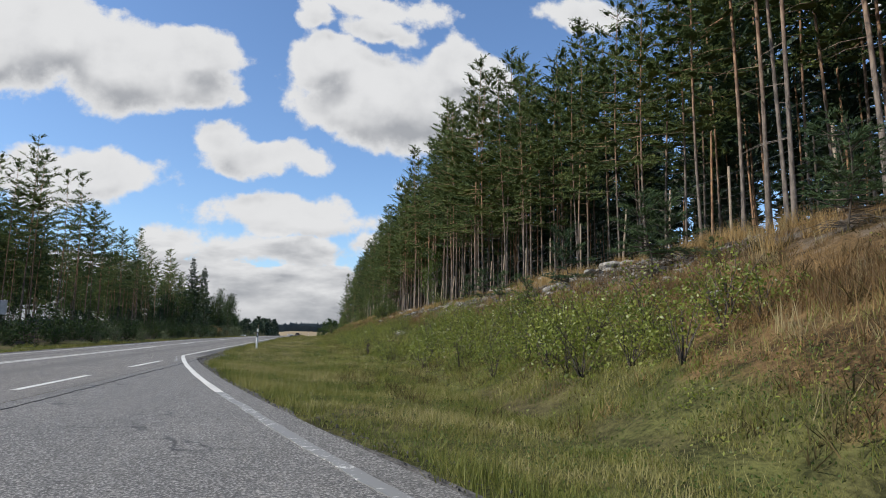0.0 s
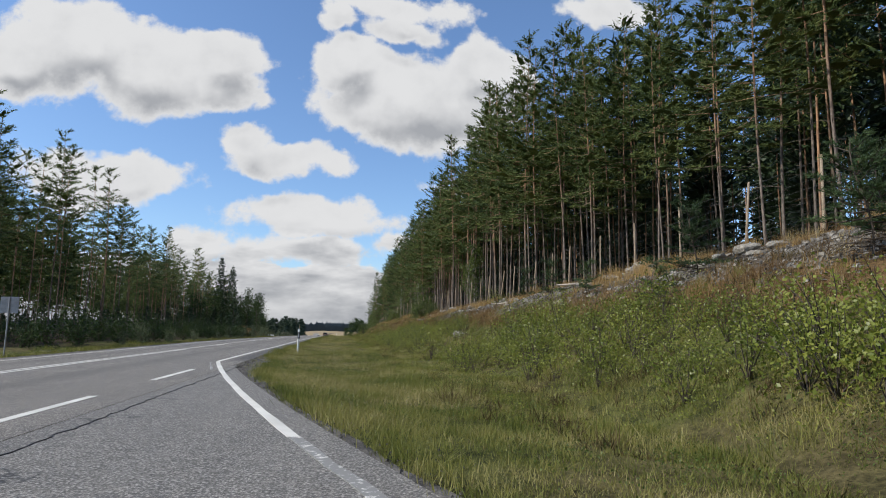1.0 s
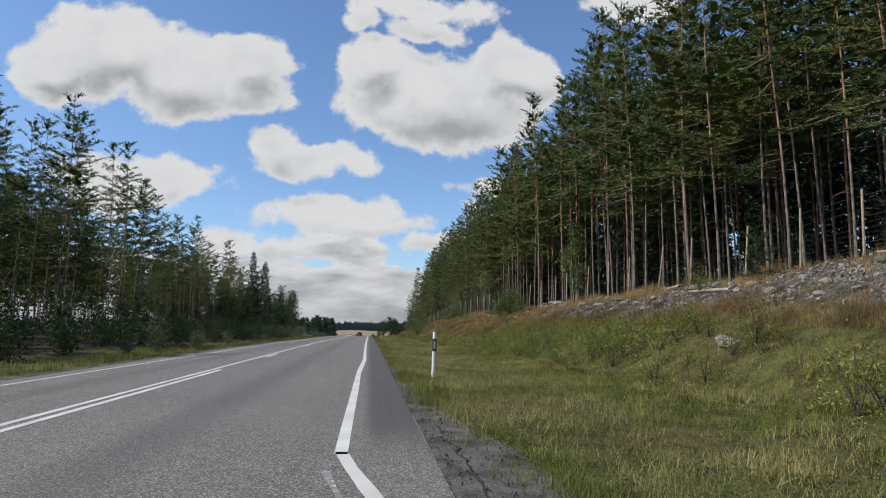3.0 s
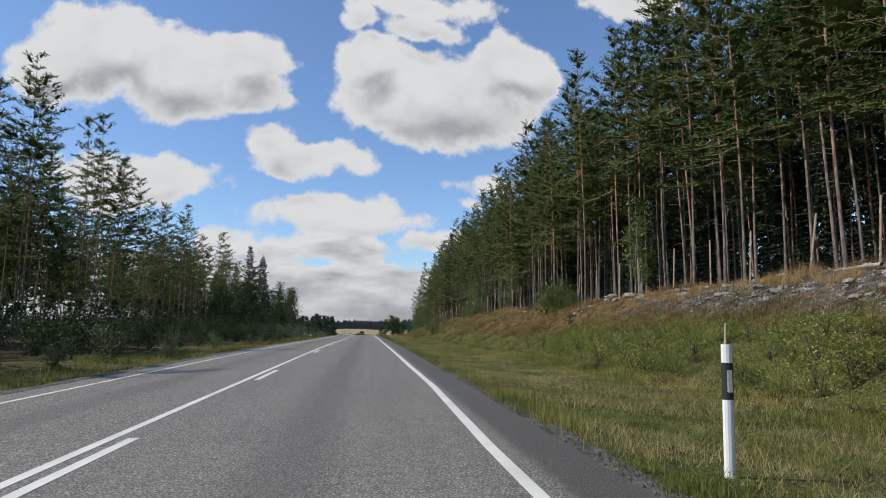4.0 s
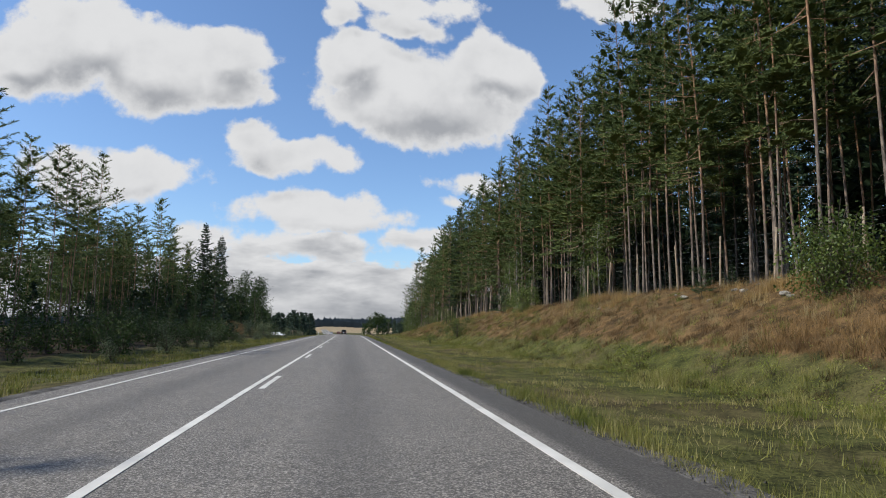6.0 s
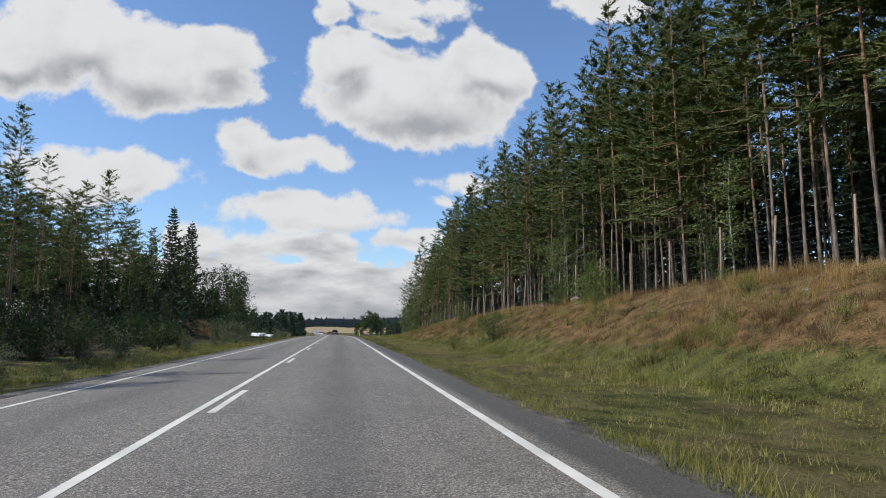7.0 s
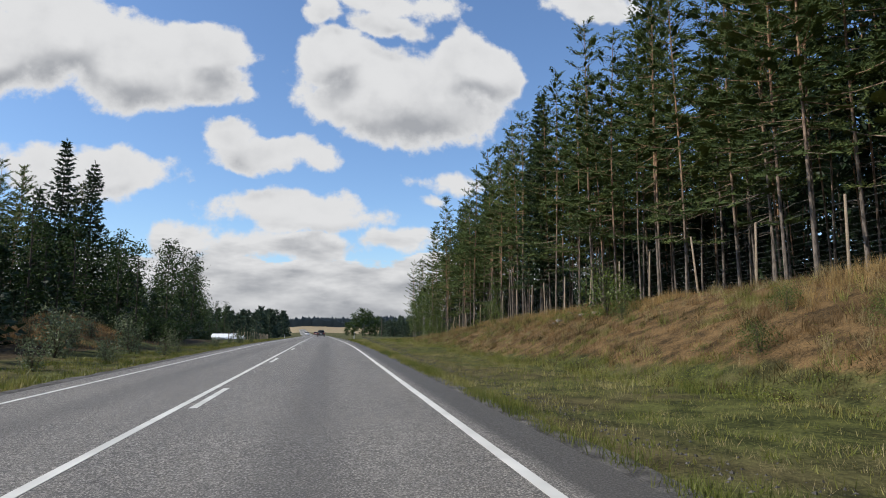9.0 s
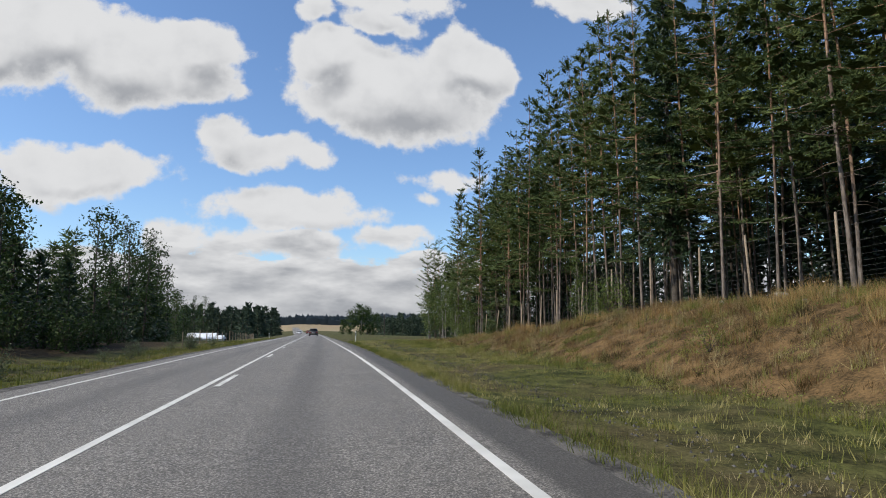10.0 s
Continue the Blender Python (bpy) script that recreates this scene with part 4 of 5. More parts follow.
# leafy trees along the wood's edge and at its end
LEAFY = [tree_thing("birch_tree", "slim leafy birch at the edge of the pine wood", "tree", birch(200 + k, 7.5 + k, 1.5 + 0.15 * k, 0.23, 1350), BIRCH_BARK, BIRCH_LEAF, "leafy trees by the wood") for k in range(3)]
plant(LEAFY, [(17.6, 24.5, 0.95), (16.8, 23.0, 0.6), (14.7, 50.5, 0.55), (14.3, 52.0, 0.45), (14.0, 70.5, 0.55), (13.8, 67.5, 0.6), (14.2, 64.5, 0.45), (13.2, 158, 1.0), (14.6, 164, 1.1), (15.5, 170, 1.0), (13.0, 150, 0.7), (17.5, 172, 1.1), (12.6, 142, 0.45), (13.6, 118, 0.5), (20.0, 171, 1.2), (24, 173, 1.2), (12.2, 146, 0.7), (12.6, 153, 0.8), (12.0, 161, 0.8), (13.4, 168, 0.9), (14.4, 155, 0.9), (11.8, 138, 0.5), (16.4, 168, 1.1)], (0.92, 1.08), 45)


# ---- game fence ----
def game_fence():
    ob = tagged(new("game_fence"), "tall wire game fence on grey wooden posts", "fence")
    bm = bmesh.new()
    bmesh.ops.create_cone(bm, cap_ends=True, segments=8, radius1=0.044, radius2=0.038, depth=2.6, matrix=Matrix.Translation((0, 0, 0.95)))
    bmesh.ops.bevel(bm, geom=[e for e in bm.edges if all(v.co.z > 2 for v in e.verts)], offset=0.012, segments=1, affect="EDGES")
    me = bm_mesh("post", bm, POST_WOOD)
    rng = np.random.default_rng(51)
    ys = np.arange(-52, 140, 3.4) + rng.normal(0, 0.2, len(np.arange(-52, 140, 3.4)))
    tops = []
    for y in ys:
        x = float(fence_line(y)) + rng.normal(0, 0.06)
        p = part("post", me, ob)
        p.matrix_basis = pose(x, y, float(land(x, y)), rng.normal(0, 2.0), 2.5 + rng.normal(0, 2.0), 0)
        tops.append((x, y, float(land(x, y))))
    tops = np.array(tops)
    wires = Pile()
    fine = np.linspace(ys[0], ys[-1], len(ys) * 3)
    fx, fz = np.interp(fine, tops[:, 1], tops[:, 0]), np.interp(fine, tops[:, 1], tops[:, 2])
    for h in (0.1, 0.22, 0.34, 0.46, 0.60, 0.75, 0.92, 1.10, 1.30, 1.52, 1.76, 1.98):
        wires.tube(np.stack([fx - 0.06, fine, fz + h], -1), np.full(len(fine), 0.0024 if h < 1.9 else 0.0036), 3)
    for y in np.arange(ys[0], ys[-1], 0.45):
        x, z = np.interp(y, tops[:, 1], tops[:, 0]) - 0.06, np.interp(y, tops[:, 1], tops[:, 2])
        wires.tube([(x, y, z + 0.1), (x, y + 0.003, z + 1.98)], [0.0014, 0.0014], 3)
    part("wire_netting", wires.mesh("wire_netting", WIRE), ob, "grey galvanised wire netting")


game_fence()

# ---- young conifers, bushes and birches on the bank ----
YOUNG_PINE = [tree_thing("young_pine", "bushy young pine on the stony bank", "small tree", pine(220 + k, 2.7, 0.12, 0.95, 1.3, 0.22), TWIG, YOUNG, "young conifers of the bank") for k in range(2)]
plant(YOUNG_PINE, [(10.8, -26.2, 0.42), (13.0, -24.4, 0.74), (12.7, -30.1, 0.78), (13.6, -29.6, 0.62), (13.5, -34.9, 0.68), (15.2, -33.2, 0.6), (13.0, -32.0, 0.22), (13.6, -11.4, 0.6), (12.6, -18.0, 0.5), (14.6, -4.0, 0.6), (16.0, -36.5, 0.9), (11.0, 63.0, 0.7), (11.9, 60.0, 0.55), (9.8, 17.0, 0.3), (12.4, 35.0, 0.5)], (0.92, 1.08), 46)


def low_bush(seed, height, reach, leaf, count, stems):
    """A dense low shrub: leaves crowd its tops and outside and hide the stems."""
    rng = np.random.default_rng(seed)
    wood, green = bush(seed, height, reach, leaf, count // 3, stems)
    n = count - count // 3
    a, q = rng.uniform(0, 6.28, n), rng.uniform(0, 1, n) ** 0.5
    dome = height * (1.0 - 0.45 * q ** 2) * (0.88 + 0.28 * np.sin(a * 2.5 + seed) * q + 0.10 * rng.normal(0, 1, n))
    z = dome * (1 - 0.75 * rng.exponential(0.5, n).clip(0, 1.3))
    green.leaves(rng, np.stack([q * reach * np.cos(a), q * reach * np.sin(a), np.abs(z) + 0.04], -1), leaf)
    return wood, green


SHRUB = [tree_thing("leafy_bush", "dense green willow bush on the bank", "bush", low_bush(240 + k, 1.45, 0.85, 0.072, 1400, 14), TWIG, BIRCH_LEAF, "green bushes of the bank", "woody_base", "foliage") for k in range(2)]
plant(SHRUB, [(12.6, 28.2, 1.8), (13.4, 29.2, 1.6), (11.7, 27.5, 1.25), (12.9, 25.2, 0.9), (12.2, 27.2, 1.5), (11.4, 57.3, 1.6), (12.0, 58.6, 1.3), (10.9, 56.2, 0.9), (12.1, 64.4, 1.0), (12.6, 66.0, 0.8), (10.8, 108.0, 1.4), (10.2, 86.9, 1.4), (10.5, 86.0, 0.9), (12.2, 111.5, 0.7), (11.2, 45.0, 0.6), (12.9, 48.5, 0.6), (10.0, 124.0, 0.9), (9.6, 131.0, 1.1), (11.0, 138.0, 1.3), (9.4, 84.0, 0.5), (8.6, 72.0, 0.45), (7.1, 62.2, 1.25), (5.1, 64.2, 0.75), (9.5, 70.0, 0.55), (7.5, 65.1, 0.60), (7.5, 74.1, 0.60), (7.5, 69.9, 0.50), (9.4, 75.5, 0.50)], (0.9, 1.1), 47)
WEED = [tree_thing("willow_shrub", "yellow-green willow shrub with loose leaves on the slope", "bush", low_bush(260 + k, 0.74 + 0.07 * k, 0.52, 0.048, 500, 8), TWIG, WILLOW_LEAF, "shrubs of the slope", "woody_base", "foliage") for k in range(4)]
rng = np.random.default_rng(61)
low_slope = scatter(rng, 112, (5.6, 11.6), (-36.5, 24), 0.52, lambda x, y: x > paved_edge(y) + 3.2 and table(y, [-36, -28, -18, 24], [8.9, 8.0, 6.8, 6.6]) < x < table(y, [-37, -20, 0, 24], [10.1, 10.3, 9.8, 8.4]) and rough_noise(x, y, 2.2, 37) > -0.05)
close_slope = scatter(rng, 56, (8.0, 10.4), (-37, -19), 0.42, lambda x, y: table(y, [-37, -30, -19], [8.9, 8.2, 7.2]) < x, low_slope)
patch = scatter(rng, 32, (6.7, 9.3), (0, 12.5), 0.5, None, low_slope)
plant(WEED, [(x, y, rng.uniform(0.75, 1.3)) for x, y in low_slope + close_slope + patch] + [(7.3, 31.0, 1.1), (7.0, 29.9, 0.9), (7.8, 18.3, 0.7), (7.8, 15.3, 1.3), (8.3, 14.6, 1.2), (8.0, 16.0, 1.0)] + [(x, y, rng.uniform(0.4, 0.85)) for x, y in scatter(rng, 36, (6.8, 12.0), (22, 128), 1.7)] + [(7.1, 63.0, 1.5), (9.7, 53.6, 0.95), (9.45, 89.5, 0.9), (7.35, 96.1, 1.0), (13.2, -2.5, 1.3), (9.6, 48.0, 0.7)], (0.9, 1.1), 48)


# ---- stones on the crest ----
def boulder(seed, mat=STONE):
    rng = np.random.default_rng(seed)
    bm = bmesh.new()
    bmesh.ops.create_icosphere(bm, subdivisions=2, radius=1.0)
    dirs = rng.normal(0, 1, (7, 3))
    dirs /= np.linalg.norm(dirs, axis=1, keepdims=True)
    lim = rng.uniform(0.55, 0.9, 7)
    for v in bm.verts:
        p = np.array(v.co)
        for d, l in zip(dirs, lim):
            k = p @ d
            if k > l:
                p = p - d * (k - l) * 0.85
        v.co = Vector(p * (1.25, 0.95, 0.66) * (1 + rng.normal(0, 0.025)))
    return bm_mesh("stone", bm, mat)


ROCKS = [boulder(300 + k) for k in range(5)]
rng = np.random.default_rng(71)
stone_spots = [(15.1, -17.5, 0.42), (14.9, -18.6, 0.30), (15.3, -16.4, 0.36), (14.6, -15.8, 0.26), (15.0, -14.6, 0.30), (14.8, -13.2, 0.22), (15.6, 24.6, 0.48), (14.3, 22.6, 0.24), (14.9, 26.2, 0.2), (13.8, 20.5, 0.2), (12.4, 62.5, 0.3), (14.2, 19.0, 0.34), (9.3, -10.4, 0.30), (14.5, -24.4, 0.34), (14.1, -23.8, 0.24), (13.6, -23.6, 0.26), (12.9, -23.3, 0.2), (14.8, -25.2, 0.25), (13.4, -22.7, 0.17), (15.1, -23.9, 0.2), (14.0, -25.3, 0.16), (12.2, -31.6, 0.15), (11.2, -34.6, 0.14), (12.6, 99.8, 0.25), (10.4, 90.0, 0.22)]
stone_spots += [(float(fence_line(y)) - 0.5 - 4.2 * rng.beta(1.4, 1.8), y, rng.uniform(0.07, 0.22)) for y in rng.uniform(-26, 22, 95)]
stone_spots += [(float(fence_line(y)) - abs(rng.normal(1.2, 1.0)) - 0.3, y, rng.uniform(0.07, 0.2)) for y in rng.uniform(22, 115, 26)]
for k, (x, y, s) in enumerate(stone_spots):
    ob = tagged(new("stone", ROCKS[k % 5]), "pale broken granite stone lying on the bank" if s > 0.2 else "small pale stone lying in the dry grass", "rock", "stones of the bank")
    ob.matrix_basis = pose(x, y, float(land(x, y)) + s * 0.22, rng.uniform(-15, 15), rng.uniform(-15, 15), rng.uniform(0, 360))
    ob.scale = (s, s, s)
# rubble between them
n = 9500
y = -31 + 47 * rng.beta(1.1, 1.35, n)
x = fence_line(y) - 0.4 - 4.6 * rng.beta(1.6, 1.8, n)
lumpy = rough_noise(x, y, 1.6, 17) > rng.uniform(-0.9, 0.5, n)
x, y = x[lumpy], y[lumpy]
n = len(x)
r = 0.022 + 0.13 * rng.beta(1.2, 4.5, n)
c = np.stack([x, y, land(x, y) + 0.01], -1)
pile = Pile()
base = np.array([(1, 0.1, -0.5), (0.1, 1, -0.5), (-1, -0.1, -0.5), (-0.1, -1, -0.5), (0.62, 0.4, 0.42), (-0.4, 0.62, 0.5), (-0.62, -0.4, 0.36), (0.4, -0.62, 0.46)])
turn = rng.uniform(0, 6.28, n)
lump = base[None] * rng.uniform(0.6, 1.35, (n, 1, 3)) + rng.normal(0, 0.17, (n, 8, 3))
lump = np.stack([lump[..., 0] * np.cos(turn)[:, None] - lump[..., 1] * np.sin(turn)[:, None], lump[..., 0] * np.sin(turn)[:, None] + lump[..., 1] * np.cos(turn)[:, None], lump[..., 2]], -1)
v = (c[:, None] + r[:, None, None] * lump).reshape(-1, 3)
q = np.arange(n)[:, None] * 8
pile.add(v, np.concatenate([q + t for t in ((0, 1, 5), (0, 5, 4), (1, 2, 6), (1, 6, 5), (2, 3, 7), (2, 7, 6), (3, 0, 4), (3, 4, 7), (4, 5, 6), (4, 6, 7))]))
tagged(new("rubble", pile.mesh("rubble", RUBBLE)), "grey stone rubble on the cut bank", "rubble", kind="stuff")
# felled stems left on the crest
for x, y, a, ln in ((15.0, -10.8, 108, 2.8), (13.2, -3.0, 95, 2.4), (14.6, 2.5, 75, 2.8)):
    p = Pile()
    p.tube([(-ln / 2, 0, 0), (-ln / 6, 0.04, 0.03), (ln / 5, -0.03, 0.04), (ln / 2, 0.05, 0.06)], [0.07, 0.065, 0.055, 0.04], 7)
    ob = tagged(new("fallen_log", p.mesh("fallen_log", LOG_WOOD, True)), "pale barkless log lying on the rubble", "log")
    ob.matrix_basis = pose(x, y, float(land(x, y)) + 0.07, 0, 0, a)


# ---- grass ----
def blades(name, label, n, draw, tall, wide, lean, mat, seed):
    """Grass as single bent blades, one slim triangle each, in tufts."""
    rng = np.random.default_rng(seed)
    tuft = max(1, n // 9)
    tx, ty = draw(rng, tuft)
    tuft = len(tx)
    grow = rng.uniform(0.6, 1.25, tuft)
    pick = rng.integers(0, tuft, n)
    x, y = tx[pick] + rng.normal(0, 0.09, n), ty[pick] + rng.normal(0, 0.09, n)
    z = land(x, y) - 0.015
    h = tall(x, y) * grow[pick] * rng.uniform(0.6, 1.2, n) * (1 + 0.55 * rough_noise(x, y, 1.3, 23) + 0.25 * rough_noise(x, y, 5.0, 24))
    a = rng.uniform(0, 6.28, n)
    out = np.stack([np.cos(a), np.sin(a), 0 * a], -1) * (np.abs(rng.normal(0, lean, n)) * h)[:, None]
    a2 = rng.uniform(0, 6.28, n)
    side = np.stack([np.cos(a2), np.sin(a2), 0 * a2], -1) * (wide * rng.uniform(0.6, 1.4, n))[:, None]
    foot = np.stack([x, y, z], -1)
    tip = foot + out + np.stack([0 * h, 0 * h, h], -1)
    v = np.stack([foot - side, foot + side, tip], 1).reshape(-1, 3)
    f = np.arange(3 * n).reshape(-1, 3)
    return tagged(new(name, np_mesh(name, v, f, mat)), label, "grass", kind="stuff")


def verge(rng, n):
    y = rng.uniform(-46, 150, n)
    x = paved_edge(y) + 0.2 + np.abs(rng.uniform(0, 1, n)) * (6.6 - 0.2)
    k = (x - paved_edge(y) - 0.2 > rng.exponential(0.25, n)) & (x < 14) & (rng.uniform(0, 1, n) > 0.85 * cover(x, y)[:, 0])
    return x[k], y[k]


def verge_near(rng, n):
    y = -43 + 60 * rng.uniform(0, 1, n) ** 1.5
    x = paved_edge(y) + 0.2 + rng.uniform(0, 1, n) * 5.6
    k = (x - paved_edge(y) - 0.2 > rng.exponential(0.25, n)) & (rng.uniform(0, 1, n) > 0.85 * cover(x, y)[:, 0])
    return x[k], y[k]


def slope(rng, n):
    y = rng.uniform(-46, 140, n)
    x = rng.uniform(4.8, 18, n)
    c = cover(x, y)
    k = (rng.uniform(0, 1, n) < c[:, 0] * 0.9 + 0.1 * (x > 8)) & (rng.uniform(0, 1, n) > c[:, 1] * 0.88) & (c[:, 2] < 0.7) & (x > paved_edge(y) + 2.2)
    k &= rough_noise(x, y, 0.9, 52) + 0.6 * rough_noise(x, y, 3.1, 53) > rng.uniform(-1.2, 0.5, n)
    return x[k], y[k]


def dark_patches(rng, n):
    y = rng.uniform(-46, 135, n)
    x = rng.uniform(5.4, 13.5, n)
    k = (x > paved_edge(y) + 2.4) & (x < fence_line(y) - 1.2) & (rough_noise(x, y, 1.9, 54) + 0.5 * rough_noise(x, y, 0.7, 55) > rng.uniform(-0.35, 0.55, n) + 0.5 * np.clip(x - fence_line(y) + 3.2, 0, 2))
    return x[k], y[k]


def low_green(rng, n):
    y = rng.uniform(-46, 140, n)
    x = rng.uniform(5.0, 12.5, n)
    c = cover(x, y)
    k = (rng.uniform(0, 1, n) > c[:, 0] * 0.85) & (x > paved_edge(y) + 2.5)
    return x[k], y[k]


def left_verge(rng, n):
    y = rng.uniform(-30, 190, n)
    x = -7.95 - rng.uniform(0, 1, n) ** 0.8 * 4.2
    return x + road_shift(y), y


blades("verge_grass", "short mown verge grass, green with straw tips", 95000, verge, lambda x, y: 0.10 + 0.03 * np.clip(x - paved_edge(y) - 2, 0, 3), 0.0065, 0.6, GREEN_BLADE, 81)
blades("verge_grass", "longer verge grass, green with straw tips", 66000, verge_near, lambda x, y: 0.13 + 0 * x, 0.0035, 0.7, GREEN_BLADE, 82)
def start_verge(rng, n):
    y = rng.uniform(-42.5, -22, n)
    x = paved_edge(y) + 0.25 + rng.uniform(0, 1, n) * 6.2
    k = rng.uniform(0, 1, n) > 0.9 * cover(x, y)[:, 0]
    return x[k], y[k]


blades("verge_grass", "thick mown grass beside the entry lane", 105000, start_verge, lambda x, y: 0.085 + 0 * x, 0.0036, 1.0, GREEN_BLADE, 96)
blades("slope_grass", "tall green grass in the shallow ditch", 66000, low_green, lambda x, y: np.where(y < 24, 0.17, 0.26), 0.006, 0.45, GREEN_BLADE, 83)
blades("dry_grass", "tall rust-brown dry grass on the bank", 125000, slope, lambda x, y: 0.25 + 0 * x, 0.006, 0.85, DRY_BLADE, 84)


def brown_gaps(rng, n):
    y = rng.uniform(-42, 30, n)
    x = table(y, [-42, -22, 0, 30], [10.6, 10.8, 10.4, 8.8]) + np.abs(rng.normal(0, 1.0, n)) - 0.5
    k = rough_noise(x, y, 1.5, 37) < rng.uniform(-0.4, 0.8, n)
    return x[k], y[k]


blades("dry_grass", "withered brown grass between the shrubs", 34000, brown_gaps, lambda x, y: 0.32 + 0 * x, 0.006, 0.5, DRY_BLADE, 92)
blades("dry_grass", "dry tan grass on the low mound", 6000, lambda rng, n: (rng.normal(-18.2, 1.9, n), rng.normal(105, 3.4, n)), lambda x, y: 0.35 + 0 * x, 0.012, 0.6, DRY_BLADE, 94)
blades("verge_grass", "green grass strip beside the far lane", 50000, left_verge, lambda x, y: 0.18 + 0 * x, 0.012, 0.4, GREEN_BLADE, 85)


def rim(rng, n):
    y = rng.uniform(-44, 140, n)
    x = paved_edge(y) + 0.10 + 0.7 * np.exp(-((y + 20.5) / 3.4) ** 2) + np.abs(rng.normal(0, 0.22, n))
    k = rough_noise(x, y, 0.8, 41) > rng.uniform(-0.9, 0.4, n)
    return x[k], y[k]


blades("verge_grass", "ragged tufts where the verge meets the gravel", 52000, rim, lambda x, y: 0.17 + 0 * x, 0.0045, 0.6, GREEN_BLADE, 90)


def leafy_weeds(name, label, n, draw, size, high, mat, seed):
    """Broad-leaved weeds: rosettes of small leaves close to the ground."""
    rng = np.random.default_rng(seed)
    tx, ty = draw(rng, n // 14)
    pick = rng.integers(0, len(tx), n)
    x, y = tx[pick] + rng.normal(0, 0.13, n), ty[pick] + rng.normal(0, 0.13, n)
    grow = rng.uniform(0.3, 1.0, len(tx))[pick]
    p = Pile()
    p.leaves(rng, np.stack([x, y, land(x, y) + rng.uniform(0, 1, n) * high * grow], -1), size)
    tagged(new(name, p.mesh(name, mat)), label, "weeds", kind="stuff")


def near_verge(rng, n):
    y = -44 + 40 * rng.uniform(0, 1, n) ** 1.3
    x = paved_edge(y) + 0.6 + rng.uniform(0, 1, n) ** 0.8 * 4.2
    k = (rough_noise(x, y, 1.7, 29) > rng.uniform(-0.8, 0.5, n)) & (x < 9.5)
    return x[k], y[k]


leafy_weeds("verge_weeds", "broad green weeds between the grasses", 32000, near_verge, 0.027, 0.13, WEED_LEAF, 86)
leafy_weeds("slope_weeds", "bright leafy weeds on the lower slope", 40000, low_green, 0.036, 0.32, WILLOW_LEAF, 87)
blades("bank_herbs", "dark withered herbs among the dry grass", 42000, dark_patches, lambda x, y: 0.20 + 0 * x, 0.0085, 1.0, HERB, 91)
leafy_weeds("bank_herbs", "small dark leaves of withered herbs", 26000, dark_patches, 0.032, 0.26, HERB, 93)

def mown(rng, n):
    y = np.where(rng.uniform(0, 1, n) < 0.45, rng.uniform(-30, 8, n), rng.uniform(-42, 140, n))
    x = paved_edge(y) + 0.5 + 3.6 * rng.beta(1.5, 2.0, n)
    k = rough_noise(x, y, 1.5, 56) > rng.uniform(-1.5, 0.9, n)
    return x[k], y[k]



def olive_patches(rng, n):
    y = rng.uniform(-42, 135, n)
    x = rng.uniform(5.5, 13.0, n)
    c = cover(x, y)
    k = (c[:, 0] > 0.4) & (c[:, 1] < 0.5) & (x < fence_line(y) - 0.8) & (rough_noise(x, y, 2.6, 64) + 0.5 * rough_noise(x, y, 0.8, 65) > 0.18)
    return x[k], y[k]


leafy_weeds("bank_herbs", "olive-green herbs in patches among the dry grass", 20000, olive_patches, 0.032, 0.22, WEED_LEAF, 97)
blades("slope_grass", "green grass in patches among the dry grass", 26000, olive_patches, lambda x, y: 0.24 + 0 * x, 0.006, 0.7, GREEN_BLADE, 98)
blades("straw_stalks", "pale dry stalks standing in the verge", 44000, mown, lambda x, y: 0.09 + 0 * x, 0.0024, 0.8, STRAW, 88)


def crest_tufts(rng, n):
    y = rng.uniform(-42, 136, n)
    x = fence_line(y) - np.abs(rng.normal(1.3, 1.0, n)) - 0.2
    k = rough_noise(x, y, 1.4, 61) + 0.3 * rough_noise(x, y, 0.5, 62) > 0.30
    return x[k], y[k]


blades("dry_grass", "tall golden grass tufts along the crest", 30000, crest_tufts, lambda x, y: 0.42 + 0 * x, 0.006, 0.45, GOLD_BLADE, 95)
blades("straw_stalks", "pale dry stalks standing on the bank", 34000, slope, lambda x, y: 0.36 + 0 * x, 0.0045, 0.4, STRAW, 89)

# ---- the wood on the far side ----
rng = np.random.default_rng(91)
left_known = [(-31.5, 41.1, 1.13), (-33.3, 56.1, 1.10), (-25.8, 15.3, 0.95), (-26.8, 18.4, 0.93)]
left_spots = left_known + [(x, y, float(table(y, [-10, 60, 120, 150], [1.0, 0.97, 0.82, 0.6])) * rng.uniform(0.8, 1.05)) for x, y in scatter(rng, 124, (-48, -27.0), (-8, 138), 2.2, None, left_known)]
LEFT_PINES = [tree_thing("pine_tree", "tall dark pine with an open crown across the road", "tree", pine(400 + k, 22.5, (0.48, 0.58, 0.42, 0.54)[k], (2.8, 2.4, 3.0, 2.6)[k], 0.52), PINE_BARK, NEEDLES, "pines across the road") for k in range(4)]
plant(LEFT_PINES, left_spots, (0.94, 1.05), 92)
SPRUCES = [tree_thing("spruce_tree", "dark pointed spruce standing above the bushes", "tree", spruce(420 + k, 19.5, 3.5, 0.06, 1.2), TWIG, SPRUCE, "spruces across the road") for k in range(2)]
plant(SPRUCES, [(-29.0, 129.7, 1.03), (-25.9, 129.0, 0.97), (-33.0, 134.0, 0.8)], (0.98, 1.02), 93)


